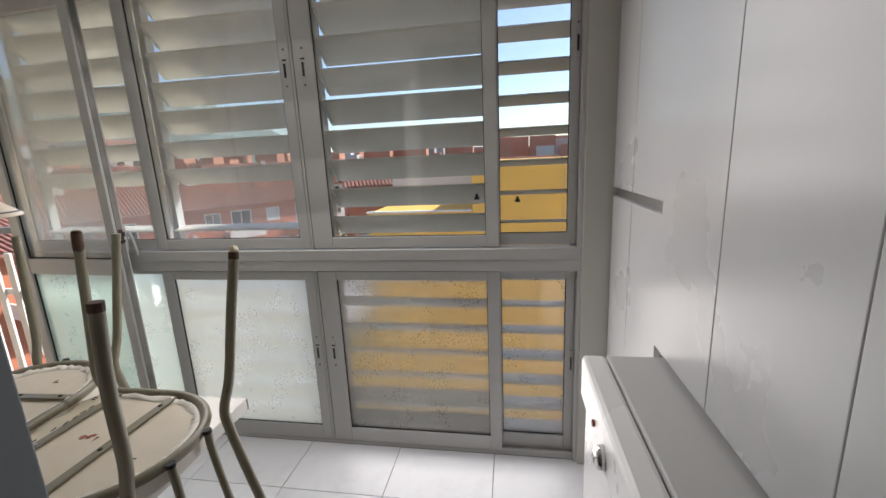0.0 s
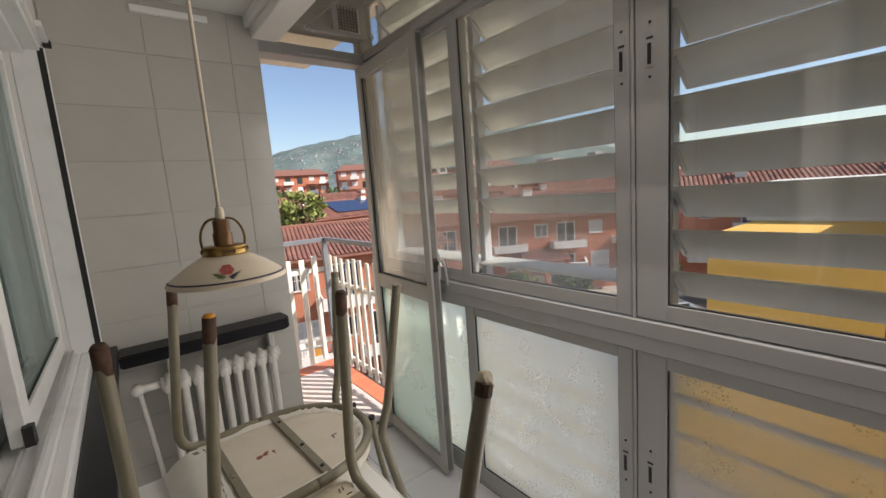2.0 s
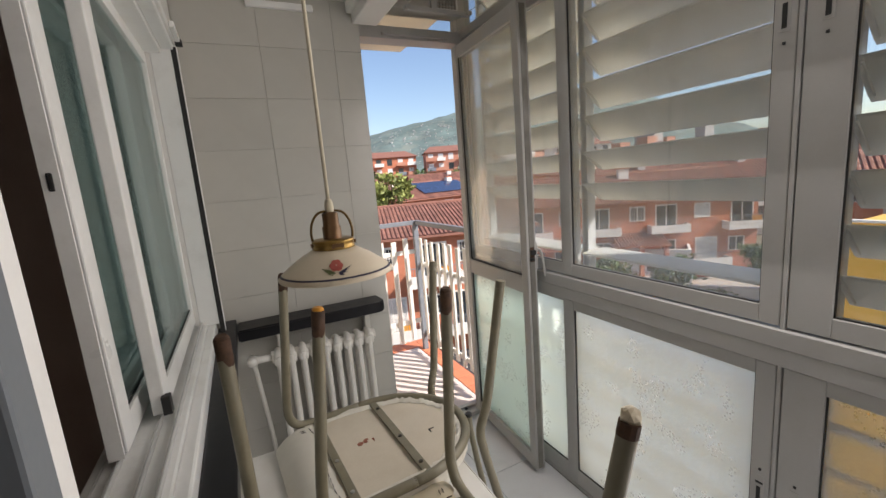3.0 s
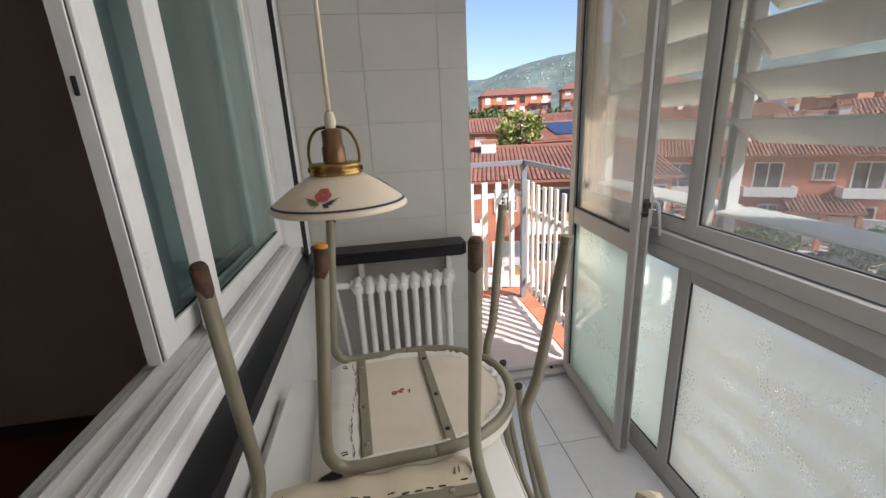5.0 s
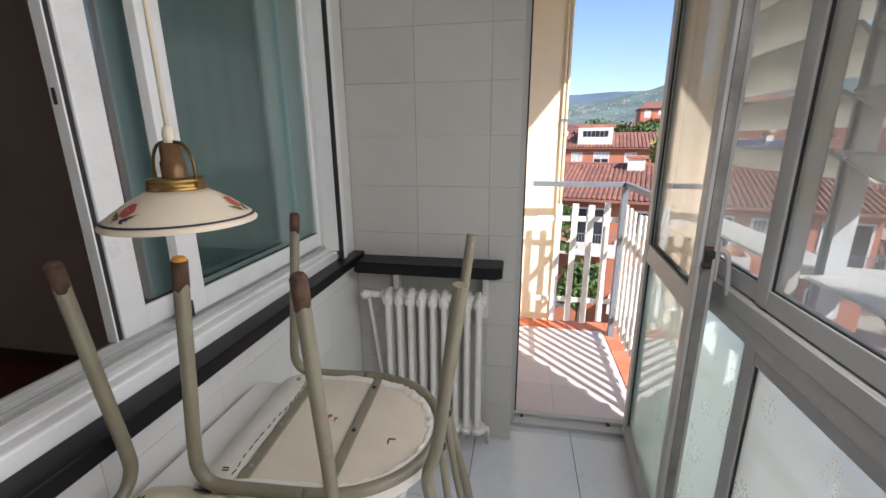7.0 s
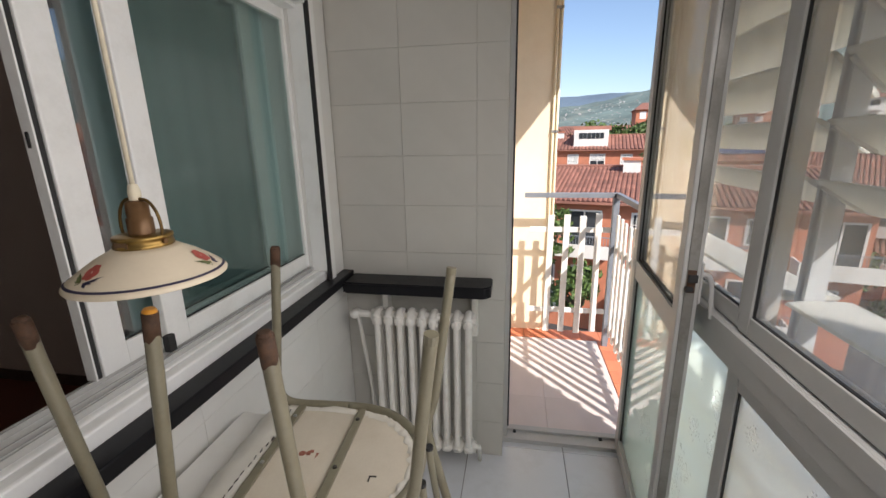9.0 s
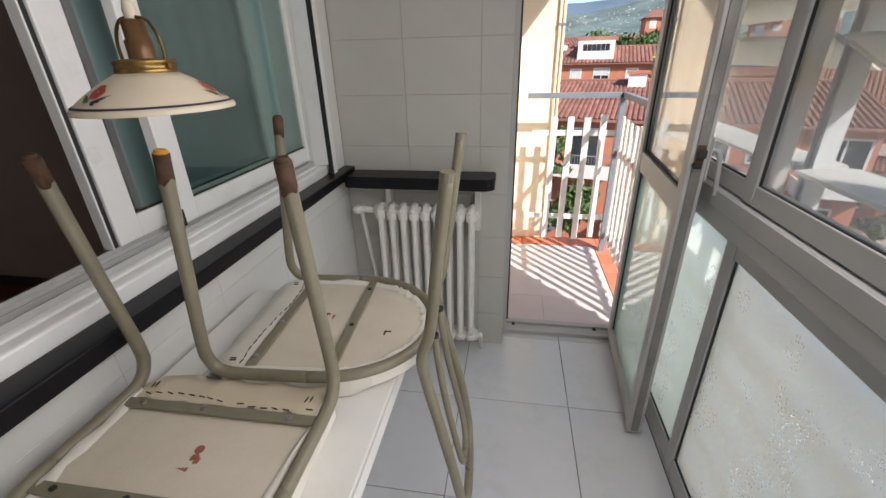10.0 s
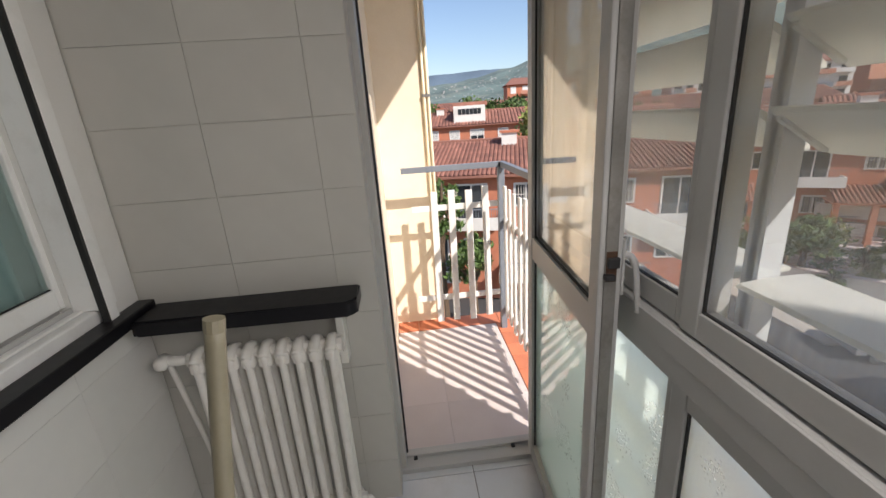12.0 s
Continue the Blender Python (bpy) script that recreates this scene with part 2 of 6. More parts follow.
M = dict(
    paint=surface("wall_paint", (0.74, 0.73, 0.70), 0.6, vary=0.05, scale=2.5, bump=0.25, stain=(0.55, 0.52, 0.46), stain_amount=0.25),
    ceiling=surface("ceiling_paint", (0.80, 0.79, 0.76), 0.8, vary=0.05, scale=3, bump=0.2),
    # white lacquer greyed down: the frames' backlit shade is in this base colour
    alu=surface("backlit_white_aluminium", (0.47, 0.466, 0.452), 0.38, vary=0.05, scale=5, bump=0.05, stain=(0.42, 0.40, 0.36), stain_amount=0.35, stain_scale=7),
    pvc=surface("white_window_lacquer", (0.85, 0.85, 0.83), 0.3, vary=0.04, scale=5, bump=0.04, stain=(0.5, 0.48, 0.43), stain_amount=0.25, stain_scale=8),
    blade=surface("louvre_blade_lacquer", (0.85, 0.845, 0.80), 0.45, vary=0.06, scale=5, bump=0.1, stain=(0.45, 0.43, 0.38), stain_amount=0.3, stain_scale=6, objrand=0.05),
    # glazed tile in two tones: shade darkens the end wall's, light lifts the south wall's
    walltile=surface("shaded_wall_tile", (0.52, 0.507, 0.465), 0.16, vary=0.03, scale=7, bump=0.05, fine=30, objrand=0.025),
    southtile=surface("lit_south_tile", (0.70, 0.695, 0.66), 0.16, vary=0.03, scale=7, bump=0.05, fine=30, objrand=0.02),
    gloss=surface("glossy_white_lacquer", (0.82, 0.82, 0.80), 0.05, vary=0.02, scale=5, bump=0.02, coat=1.0),
    post=surface("dull_cream_post_paint", (0.52, 0.505, 0.46), 0.6, vary=0.06, scale=3, bump=0.25),
    grout=surface("grout", (0.50, 0.485, 0.44), 0.9, vary=0.1, scale=20),
    floortile=surface("porcelain_floor_tile", (0.67, 0.68, 0.71), 0.2, vary=0.05, scale=5, bump=0.04, stain=(0.42, 0.41, 0.40), stain_amount=0.3, stain_scale=4, objrand=0.03),
    floorgrout=surface("floor_grout", (0.12, 0.11, 0.10), 0.9, vary=0.2, scale=20),
    enamel=surface("radiator_enamel", (0.76, 0.74, 0.69), 0.32, vary=0.05, scale=9, bump=0.1, stain=(0.45, 0.38, 0.28), stain_amount=0.3, stain_scale=14),
    black=surface("black_polished_stone", (0.008, 0.008, 0.010), 0.34, vary=0.2, scale=40, bump=0.0),
    rubber=surface("black_rubber", (0.02, 0.02, 0.02), 0.6, vary=0.2, scale=30),
    tube=surface("olive_beige_tube_paint", (0.215, 0.195, 0.135), 0.35, vary=0.12, scale=15, bump=0.1, stain=(0.16, 0.13, 0.08), stain_amount=0.5, stain_scale=18),
    rust=surface("rusty_tube_end", (0.080, 0.040, 0.021), 0.75, vary=0.4, scale=60, bump=0.5, stain=(0.03, 0.018, 0.012), stain_amount=0.8, stain_scale=70),
    amber=surface("amber_plastic_plug", (0.75, 0.33, 0.03), 0.35, vary=0.15, scale=80),
    vinyl=surface("cream_vinyl", (0.62, 0.54, 0.39), 0.45, vary=0.08, scale=12, bump=0.35, fine=60, stain=(0.42, 0.31, 0.16), stain_amount=0.4, stain_scale=6),
    whitevinyl=surface("white_vinyl", (0.74, 0.71, 0.63), 0.4, vary=0.06, scale=12, bump=0.3, fine=60, stain=(0.58, 0.48, 0.34), stain_amount=0.35, stain_scale=7),
    board=surface("cream_seat_board", (0.62, 0.555, 0.445), 0.6, vary=0.08, scale=8, bump=0.15, stain=(0.50, 0.42, 0.30), stain_amount=0.4, stain_scale=5),
    ink=surface("faded_red_ink", (0.30, 0.11, 0.07), 0.8, vary=0.3, scale=90),
    staple=surface("dark_staple", (0.05, 0.045, 0.04), 0.5, 0.5),
    steel=surface("galvanised_steel", (0.45, 0.45, 0.44), 0.35, 0.9, vary=0.15, scale=25),
    laminate=surface("white_laminate", (0.78, 0.77, 0.73), 0.3, vary=0.04, scale=4, bump=0.05, stain=(0.5, 0.44, 0.34), stain_amount=0.25, stain_scale=4),
    brass=surface("aged_brass", (0.33, 0.21, 0.065), 0.32, 0.95, vary=0.25, scale=30, bump=0.1),
    bow=surface("dark_aged_brass", (0.16, 0.10, 0.035), 0.35, 0.9, vary=0.3, scale=40, bump=0.1),
    bronze=surface("brown_lampholder", (0.16, 0.085, 0.035), 0.3, 0.4, vary=0.3, scale=40),
    shade=surface("cream_enamel_shade", (0.66, 0.57, 0.43), 0.4, vary=0.06, scale=14, bump=0.08),
    navy=surface("dark_blue_painted_line", (0.035, 0.03, 0.06), 0.5, vary=0.2, scale=60),
    rose=surface("rose_painted_petals", (0.42, 0.09, 0.07), 0.5, vary=0.3, scale=120),
    leafpaint=surface("painted_leaf", (0.12, 0.14, 0.05), 0.5, vary=0.3, scale=120),
    cord=surface("cream_cord", (0.62, 0.56, 0.42), 0.6, vary=0.1, scale=60),
    glass=glass("clear_glass", dust=0.02),
    dusty=glass("dusty_glass", dust=0.19, dust_color=(0.88, 0.88, 0.86), streaks=2.5),
    darkglass=glass("grey_green_glass", (0.78, 0.85, 0.84), dust=0.03, dust_color=(0.5, 0.62, 0.6), gloss=1.6, graze=0.45),
    mirrorglass=glass("dark_room_glass", (0.80, 0.86, 0.86), dust=0.008, dust_color=(0.5, 0.6, 0.6), gloss=4.0),
    frost=frosted("hammered_glass", (0.95, 0.96, 0.93), 0.9, 0.42, 1.13),
    frostclear=frosted("bright_hammered_glass", (0.96, 0.96, 0.93), 0.9, 0.3, 1.07),
    frostwhite=frosted("milky_hammered_glass", (0.93, 0.97, 0.93), 0.32, 0.5, 1.15),
    frostgreen=frosted("green_hammered_glass", (0.89, 0.975, 0.94), 0.25, 0.5, 1.12),
    curtain=surface("grey_green_blind", (0.72, 0.82, 0.82), 0.9, vary=0.12, scale=3, bump=0.3),
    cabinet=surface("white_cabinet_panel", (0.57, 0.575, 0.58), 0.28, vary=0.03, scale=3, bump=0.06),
    dark=surface("dark_brown_wood", (0.085, 0.058, 0.046), 0.5, vary=0.3, scale=10),
    redfloor=surface("red_brown_floor", (0.20, 0.06, 0.035), 0.45, vary=0.2, scale=5),
    bluegrey=surface("blue_grey_paint", (0.16, 0.18, 0.20), 0.5, vary=0.1, scale=9),
    kitchen=surface("kitchen_wall", (0.60, 0.535, 0.48), 0.7, vary=0.1, scale=2),
    machine=surface("appliance_enamel", (0.80, 0.80, 0.79), 0.25, vary=0.02, scale=5, bump=0.02),
    machinetop=surface("appliance_grey_top", (0.55, 0.55, 0.54), 0.4, vary=0.04, scale=5, bump=0.05),
    chrome=surface("chrome", (0.7, 0.7, 0.7), 0.15, 1.0),
    yellowwall=surface("cream_yellow_render", (0.82, 0.71, 0.55), 0.85, vary=0.07, scale=4, bump=0.5, fine=120, stain=(0.68, 0.53, 0.35), stain_amount=0.3),
    pipe=surface("cream_pipe_paint", (0.84, 0.74, 0.54), 0.5, vary=0.06),
    yellow=surface("ochre_yellow_render", (0.80, 0.47, 0.10), 0.85, vary=0.06, scale=1.2, bump=0.3, stain=(0.62, 0.38, 0.10), stain_amount=0.3, stain_scale=0.8),
    tan=surface("tan_brick_render", (0.62, 0.42, 0.24), 0.9, vary=0.12, scale=6, bump=0.6, fine=60, stain=(0.45, 0.30, 0.18), stain_amount=0.4),
    terrace=surface("terrace_tile", (0.66, 0.58, 0.55), 0.6, vary=0.06, scale=6, bump=0.2, objrand=0.04),
    redtile=surface("red_clay_tile", (0.60, 0.20, 0.10), 0.6, vary=0.12, scale=9, bump=0.2, objrand=0.10),
    railwhite=surface("white_rail_paint", (0.80, 0.79, 0.75), 0.45, vary=0.05, scale=9, bump=0.1, stain=(0.5, 0.4, 0.3), stain_amount=0.3, stain_scale=12),
    railgrey=surface("grey_rail_paint", (0.20, 0.22, 0.25), 0.4, vary=0.1, scale=9, bump=0.1),
    roof=surface("terracotta_roof_tile", (0.27, 0.120, 0.085), 0.85, vary=0.25, scale=0.9, bump=0.5, stain=(0.20, 0.10, 0.075), stain_amount=0.6, stain_scale=0.7, island=0.22),
    brick=surface("red_brick", (0.50, 0.185, 0.105), 0.9, vary=0.14, scale=2, bump=0.4, fine=25, stain=(0.30, 0.12, 0.07), stain_amount=0.4, stain_scale=0.8),
    housewhite=surface("white_house_render", (0.76, 0.73, 0.68), 0.85, vary=0.07, scale=1, bump=0.2, stain=(0.5, 0.46, 0.40), stain_amount=0.4, stain_scale=0.7),
    pink=surface("pink_brick", (0.46, 0.22, 0.15), 0.9, vary=0.1, scale=0.4, bump=0.2, island=0.10),
    housedark=surface("dark_window_glass", (0.03, 0.035, 0.04), 0.15, vary=0.3, scale=2),
    shutter=surface("pale_roller_shutter", (0.66, 0.65, 0.62), 0.6, vary=0.1, scale=2, island=0.12),
    solar=surface("blue_solar_panel", (0.03, 0.05, 0.11), 0.15, vary=0.2, scale=2),
    courtyard=surface("courtyard_paving", (0.42, 0.38, 0.33), 0.9, vary=0.15, scale=0.8, bump=0.3, fine=12, stain=(0.26, 0.24, 0.20), stain_amount=0.5, stain_scale=0.5),
    asphalt=surface("asphalt", (0.055, 0.055, 0.056), 0.9, vary=0.2, scale=0.6, bump=0.4, fine=20),
    ground=surface("dry_ground", (0.20, 0.17, 0.12), 0.95, vary=0.3, scale=0.08, bump=0.4, stain=(0.07, 0.10, 0.035), stain_amount=0.9, stain_scale=0.05),
    foliage=surface("green_foliage", (0.075, 0.125, 0.028), 0.65, vary=0.3, scale=1.5, island=0.45),
    pine=surface("yellow_green_pine", (0.24, 0.27, 0.07), 0.65, vary=0.3, scale=1.5, island=0.4),
    trunk=surface("bark", (0.12, 0.08, 0.05), 0.95, vary=0.3, scale=6, bump=0.8),
    # woods tinted toward blue-grey: the air's haze is mixed into both hill colours
    hill=surface("hazy_hill_woods", (0.12, 0.165, 0.15), 0.95, vary=0.6, scale=0.012, bump=0.0, fine=0.06, stain=(0.27, 0.27, 0.22), stain_amount=0.75, stain_scale=0.022),
    farhill=surface("hazy_far_woods", (0.12, 0.17, 0.22), 0.95, vary=0.25, scale=0.006, bump=0.0, fine=0.05),
    hillhouse=surface("hill_house_render", (0.42, 0.41, 0.40), 0.9, vary=0.1, scale=0.05, island=0.25),
    carwhite=surface("white_car_paint", (0.75, 0.75, 0.75), 0.2, vary=0.02, coat=0.5),
    ledge=surface("outside_blade_grey", (0.62, 0.64, 0.66), 0.35, vary=0.06, scale=5, bump=0.1),
    hemp=surface("clothes_line", (0.6, 0.58, 0.5), 0.8),
    aludark=surface("weathered_aluminium_edge", (0.26, 0.25, 0.23), 0.45, 0.3, vary=0.2, scale=12, stain=(0.12, 0.10, 0.08), stain_amount=0.5, stain_scale=15),
    vent=surface("vent_grille", (0.34, 0.31, 0.27), 0.7, vary=0.2, scale=30),
)


M["black"].node_tree.nodes["Principled BSDF"].inputs["Specular IOR Level"].default_value = 0.25

# louvre blades let a little light through their thin shells
bt = M["blade"].node_tree
thru = bt.nodes.new("ShaderNodeBsdfTranslucent")
thru.inputs[0].default_value = (0.80, 0.76, 0.64, 1)
mixer = bt.nodes.new("ShaderNodeMixShader")
mixer.inputs[0].default_value = 0.30
bt.links.new(bt.nodes["Principled BSDF"].outputs[0], mixer.inputs[1])
bt.links.new(thru.outputs[0], mixer.inputs[2])
bt.links.new(mixer.outputs[0], bt.nodes["Material Output"].inputs[0])


# ---- builders ----
def base_of(ob):
    v = Vector()
    while ob:
        v += ob.location
        ob = ob.parent
    return v


def mesh_of(name, bm, mat, smooth=False):
    me = bpy.data.meshes.new(name)
    bm.normal_update()
    bm.to_mesh(me)
    bm.free()
    for m in (mat if isinstance(mat, (list, tuple)) else (mat,)):
        me.materials.append(m)
    if smooth:
        for p in me.polygons:
            p.use_smooth = True
    return me


def part(name, bm, mat, parent=None, label="", smooth=False):
    """One mesh object, written in world metres, under a thing or a part."""
    if parent is not None:
        bmesh.ops.translate(bm, verts=bm.verts, vec=-base_of(parent))
    ob = new(name, mesh_of(name, bm, mat, smooth))
    ob.parent = parent
    return tagged(ob, label)


def thing(name, at, label, category, group="", kind=""):
    ob = new(name)
    ob.location = at
    ob.empty_display_size = 0.1
    return tagged(ob, label, category, group, kind)


def solo(name, bm, mat, label, category, kind="", group="", smooth=False):
    ob = new(name, mesh_of(name, bm, mat, smooth))
    return tagged(ob, label, category, group, kind)


def box(bm, x0, x1, y0, y1, z0, z1, bevel=0.0):
    m = Matrix.Translation(((x0 + x1) / 2, (y0 + y1) / 2, (z0 + z1) / 2)) @ Matrix.Diagonal((abs(x1 - x0), abs(y1 - y0), abs(z1 - z0), 1))
    vs = bmesh.ops.create_cube(bm, size=1, matrix=m)["verts"]
    if bevel:
        es = {e for v in vs for e in v.link_edges}
        bmesh.ops.bevel(bm, geom=list(es), offset=bevel, segments=2, affect="EDGES", profile=0.5)
    return bm


def bx(*a, bevel=0.002):
    return box(bmesh.new(), *a, bevel=bevel)


def boxes(rows, bevel=0.0):
    bm = bmesh.new()
    for r in rows:
        box(bm, *r, bevel=bevel)
    return bm


def smooth_line(pts, steps=6):
    """A soft line through the given points."""
    pts = [Vector(p) for p in pts]
    ext = [2 * pts[0] - pts[1], *pts, 2 * pts[-1] - pts[-2]]
    out = []
    for i in range(1, len(ext) - 2):
        a, b, c, d = ext[i - 1:i + 3]
        for k in range(steps):
            t = k / steps
            out.append(0.5 * (2 * b + (c - a) * t + (2 * a - 5 * b + 4 * c - d) * t * t + (3 * b - a - 3 * c + d) * t ** 3))
    return out + [pts[-1]]


def tube(bm, pts, r, n=10, cap=True):
    """A round tube along a line."""
    pts = [Vector(p) for p in pts]
    up = Vector((0.3, 0.2, 1)).normalized()
    rings = []
    for i, p in enumerate(pts):
        way = (pts[min(i + 1, len(pts) - 1)] - pts[max(i - 1, 0)]).normalized()
        if i == 0:
            side = way.cross(up)
            if side.length < 0.2:
                side = way.cross(Vector((1, 0, 0)))
        side = (side - way * side.dot(way)).normalized()
        other = way.cross(side)
        rad = r[i] if isinstance(r, (list, tuple)) else r
        rings.append([bm.verts.new(p + rad * (math.cos(a) * side + math.sin(a) * other)) for a in [2 * math.pi * k / n for k in range(n)]])
    for a, b in zip(rings, rings[1:]):
        for k in range(n):
            bm.faces.new((a[k], a[(k + 1) % n], b[(k + 1) % n], b[k]))
    if cap:
        bm.faces.new(rings[0][::-1]), bm.faces.new(rings[-1])
    return bm


def lathe(bm, profile, at, n=40):
    """A turned form: (radius, height) pairs round a vertical line."""
    rings = [[bm.verts.new((at[0] + r * math.cos(2 * math.pi * k / n), at[1] + r * math.sin(2 * math.pi * k / n), at[2] + z)) for k in range(n)] for r, z in profile]
    for a, b in zip(rings, rings[1:]):
        for k in range(n):
            bm.faces.new((a[k], a[(k + 1) % n], b[(k + 1) % n], b[k]))
    return bm


def slab(bm, outline, z0, z1):
    """A flat piece with the given outline."""
    lo = [bm.verts.new((x, y, z0)) for x, y in outline]
    hi = [bm.verts.new((x, y, z1)) for x, y in outline]
    bm.faces.new(lo[::-1]), bm.faces.new(hi)
    for k in range(len(lo)):
        j = (k + 1) % len(lo)
        bm.faces.new((lo[k], lo[j], hi[j], hi[k]))
    return bm


def lpart(name, bm, mat, parent, label="", smooth=False):
    """Like part(), but written in the parent's own metres."""
    ob = new(name, mesh_of(name, bm, mat, smooth))
    ob.parent = parent
    return tagged(ob, label)


def shared(name, me, parent, at, rot=None):
    """One more object on a mesh that is there already."""
    ob = new(name, me)
    ob.parent = parent
    ob.location = Vector(at) - base_of(parent) if parent else at
    if rot:
        ob.rotation_euler = rot
    return ob


# ---- the gallery: plan in metres ----
X_END, X_CAB, Y_SILL, Y_GLAZ = -2.34, 0.31, 0.595, 1.90
Z_UP0, Z_UP1, Z_LOW0, Z_LOW1 = 1.036, 2.09, 0.094, 0.841
PANELS = [("far", -2.44, -1.765), ("left", -1.685, -1.014), ("middle", -0.863, -0.172), ("right", -0.118, 0.153)]

# floor bed and walls
floor = solo("floor", bx(-2.52, 0.9, 0.40, 1.99, -0.12, -0.006, bevel=0), M["floorgrout"], "pale grey porcelain tiles with thin dark joints", "floor", "structure")
wall_end = solo("wall_west", boxes([(-2.50, X_END - 0.0032, 0.36, 1.315, -0.1, 2.5), (-2.50, -2.40, 1.315, 1.90, 2.24, 2.5), (-2.50, X_END - 0.008, 1.27, 1.315, 2.1, 2.5)]), M["grout"],
                "end wall faced with cream glazed tiles", "wall", "structure")
wall_south = solo("wall_south", boxes([
    (-2.50, -0.72, 0.40, Y_SILL, -0.1, 0.829), (-2.338, -0.72, 0.5795, Y_SILL, 0.829, 0.8665), (-2.34, -2.250, 0.40, Y_SILL, 0.83, 2.5), (-2.250, -2.190, 0.36, 0.526, 0.83, 2.5), (-2.250, -0.72, 0.40, Y_SILL, 1.956, 2.5),
    (-0.72, 0.34, 0.40, Y_SILL, 2.12, 2.5), (0.34, 0.9, 0.40, Y_SILL, -0.1, 2.5)]), M["paint"],
    "white painted wall under and round the kitchen window", "wall", "structure")
ceiling = solo("ceiling", boxes([(-2.52, 0.9, 0.36, 1.27, 2.215, 2.30), (-2.52, 0.9, 1.40, 2.0, 2.47, 2.56)]), M["ceiling"], "white painted ceiling in two levels", "ceiling", "structure")
bm = bmesh.new()
box(bm, -2.34, 0.9, 1.285, 1.40, 2.125, 2.50, bevel=0.006)
box(bm, -2.34, 0.9, 1.262, 1.29, 2.165, 2.215, bevel=0.008)
solo("ceiling_beam", bm, M["ceiling"], "white moulded beam along the ceiling", "beam", "structure")
solo("wall_east", bx(0.86, 0.96, 0.3, 2.05, -0.1, 2.5, bevel=0), M["paint"], "white painted wall behind the cupboards", "wall", "structure")
solo("wall_corner_post", bx(0.205, 0.42, 1.875, 2.02, 0.0, 2.47, bevel=0.003), M["post"], "cream painted post beside the glazing", "wall", "structure")
solo("cable_trunking", bx(X_END, X_END + 0.018, 0.86, 1.12, 2.155, 2.18), M["pvc"], "slim white cable trunking on the tiled wall", "trunking")

# kitchen behind the window: dim and plain
solo("kitchen_walls", boxes([(-2.66, -2.56, -2.6, 0.36, -0.1, 2.6), (1.4, 1.5, -2.6, 0.40, -0.1, 2.6), (-2.66, 1.5, -2.7, -2.6, -0.1, 2.6), (-2.66, 1.5, -2.7, 0.40, 2.5, 2.6),
                             (-2.56, -2.5, 0.34, 0.40, -0.1, 2.5), (0.9, 1.5, 0.34, 0.40, -0.1, 2.5)]), M["kitchen"], "dim brown kitchen walls", "wall", "structure")
solo("kitchen_floor", bx(-2.56, 1.4, -2.6, 0.398, -0.12, -0.002, bevel=0), M["redfloor"], "dark red-brown kitchen floor", "floor", "structure")
solo("kitchen_skirting", bx(-2.558, -2.545, -2.6, 0.34, -0.001, 0.07), M["dark"], "dark brown skirting board in the kitchen", "skirting", "structure")
solo("door_lining", boxes([(-0.72, -0.69, 0.40, 0.60, 0.0, 2.12)], 0.003), M["bluegrey"], "blue-grey painted door lining", "door lining", "structure")
solo("door_post", boxes([(0.312, 0.34, 0.40, 0.60, 0.0, 2.12)], 0.003), M["dark"], "dark brown door post", "door lining", "structure")

# ---- glazing to the north ----
window = thing("window_1", (-1.1, 1.93, 0.0), "white aluminium gallery glazing with sliding sashes and hammered lower panes", "window", kind="structure")
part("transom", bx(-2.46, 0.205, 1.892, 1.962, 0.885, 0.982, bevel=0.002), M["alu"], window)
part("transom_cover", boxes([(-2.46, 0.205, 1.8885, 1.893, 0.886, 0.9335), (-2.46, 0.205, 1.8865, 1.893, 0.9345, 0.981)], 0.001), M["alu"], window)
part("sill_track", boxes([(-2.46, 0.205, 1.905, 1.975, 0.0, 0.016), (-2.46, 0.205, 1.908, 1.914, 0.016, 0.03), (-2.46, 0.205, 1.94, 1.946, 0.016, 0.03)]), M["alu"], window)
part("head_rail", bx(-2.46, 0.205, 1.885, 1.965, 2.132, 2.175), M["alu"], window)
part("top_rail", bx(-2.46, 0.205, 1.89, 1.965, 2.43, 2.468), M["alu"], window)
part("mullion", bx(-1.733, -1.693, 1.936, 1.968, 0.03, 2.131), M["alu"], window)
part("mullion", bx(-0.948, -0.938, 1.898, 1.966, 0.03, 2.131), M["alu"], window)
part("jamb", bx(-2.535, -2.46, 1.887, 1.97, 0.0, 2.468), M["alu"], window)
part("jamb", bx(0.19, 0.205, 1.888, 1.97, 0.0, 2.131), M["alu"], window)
for x0, x1 in ((-2.45, -1.77), (-1.73, -0.95), (-0.93, 0.19)):
    part("top_pane", bx(x0, x1, 1.93, 1.934, 2.176, 2.429, bevel=0), M["glass"], window)


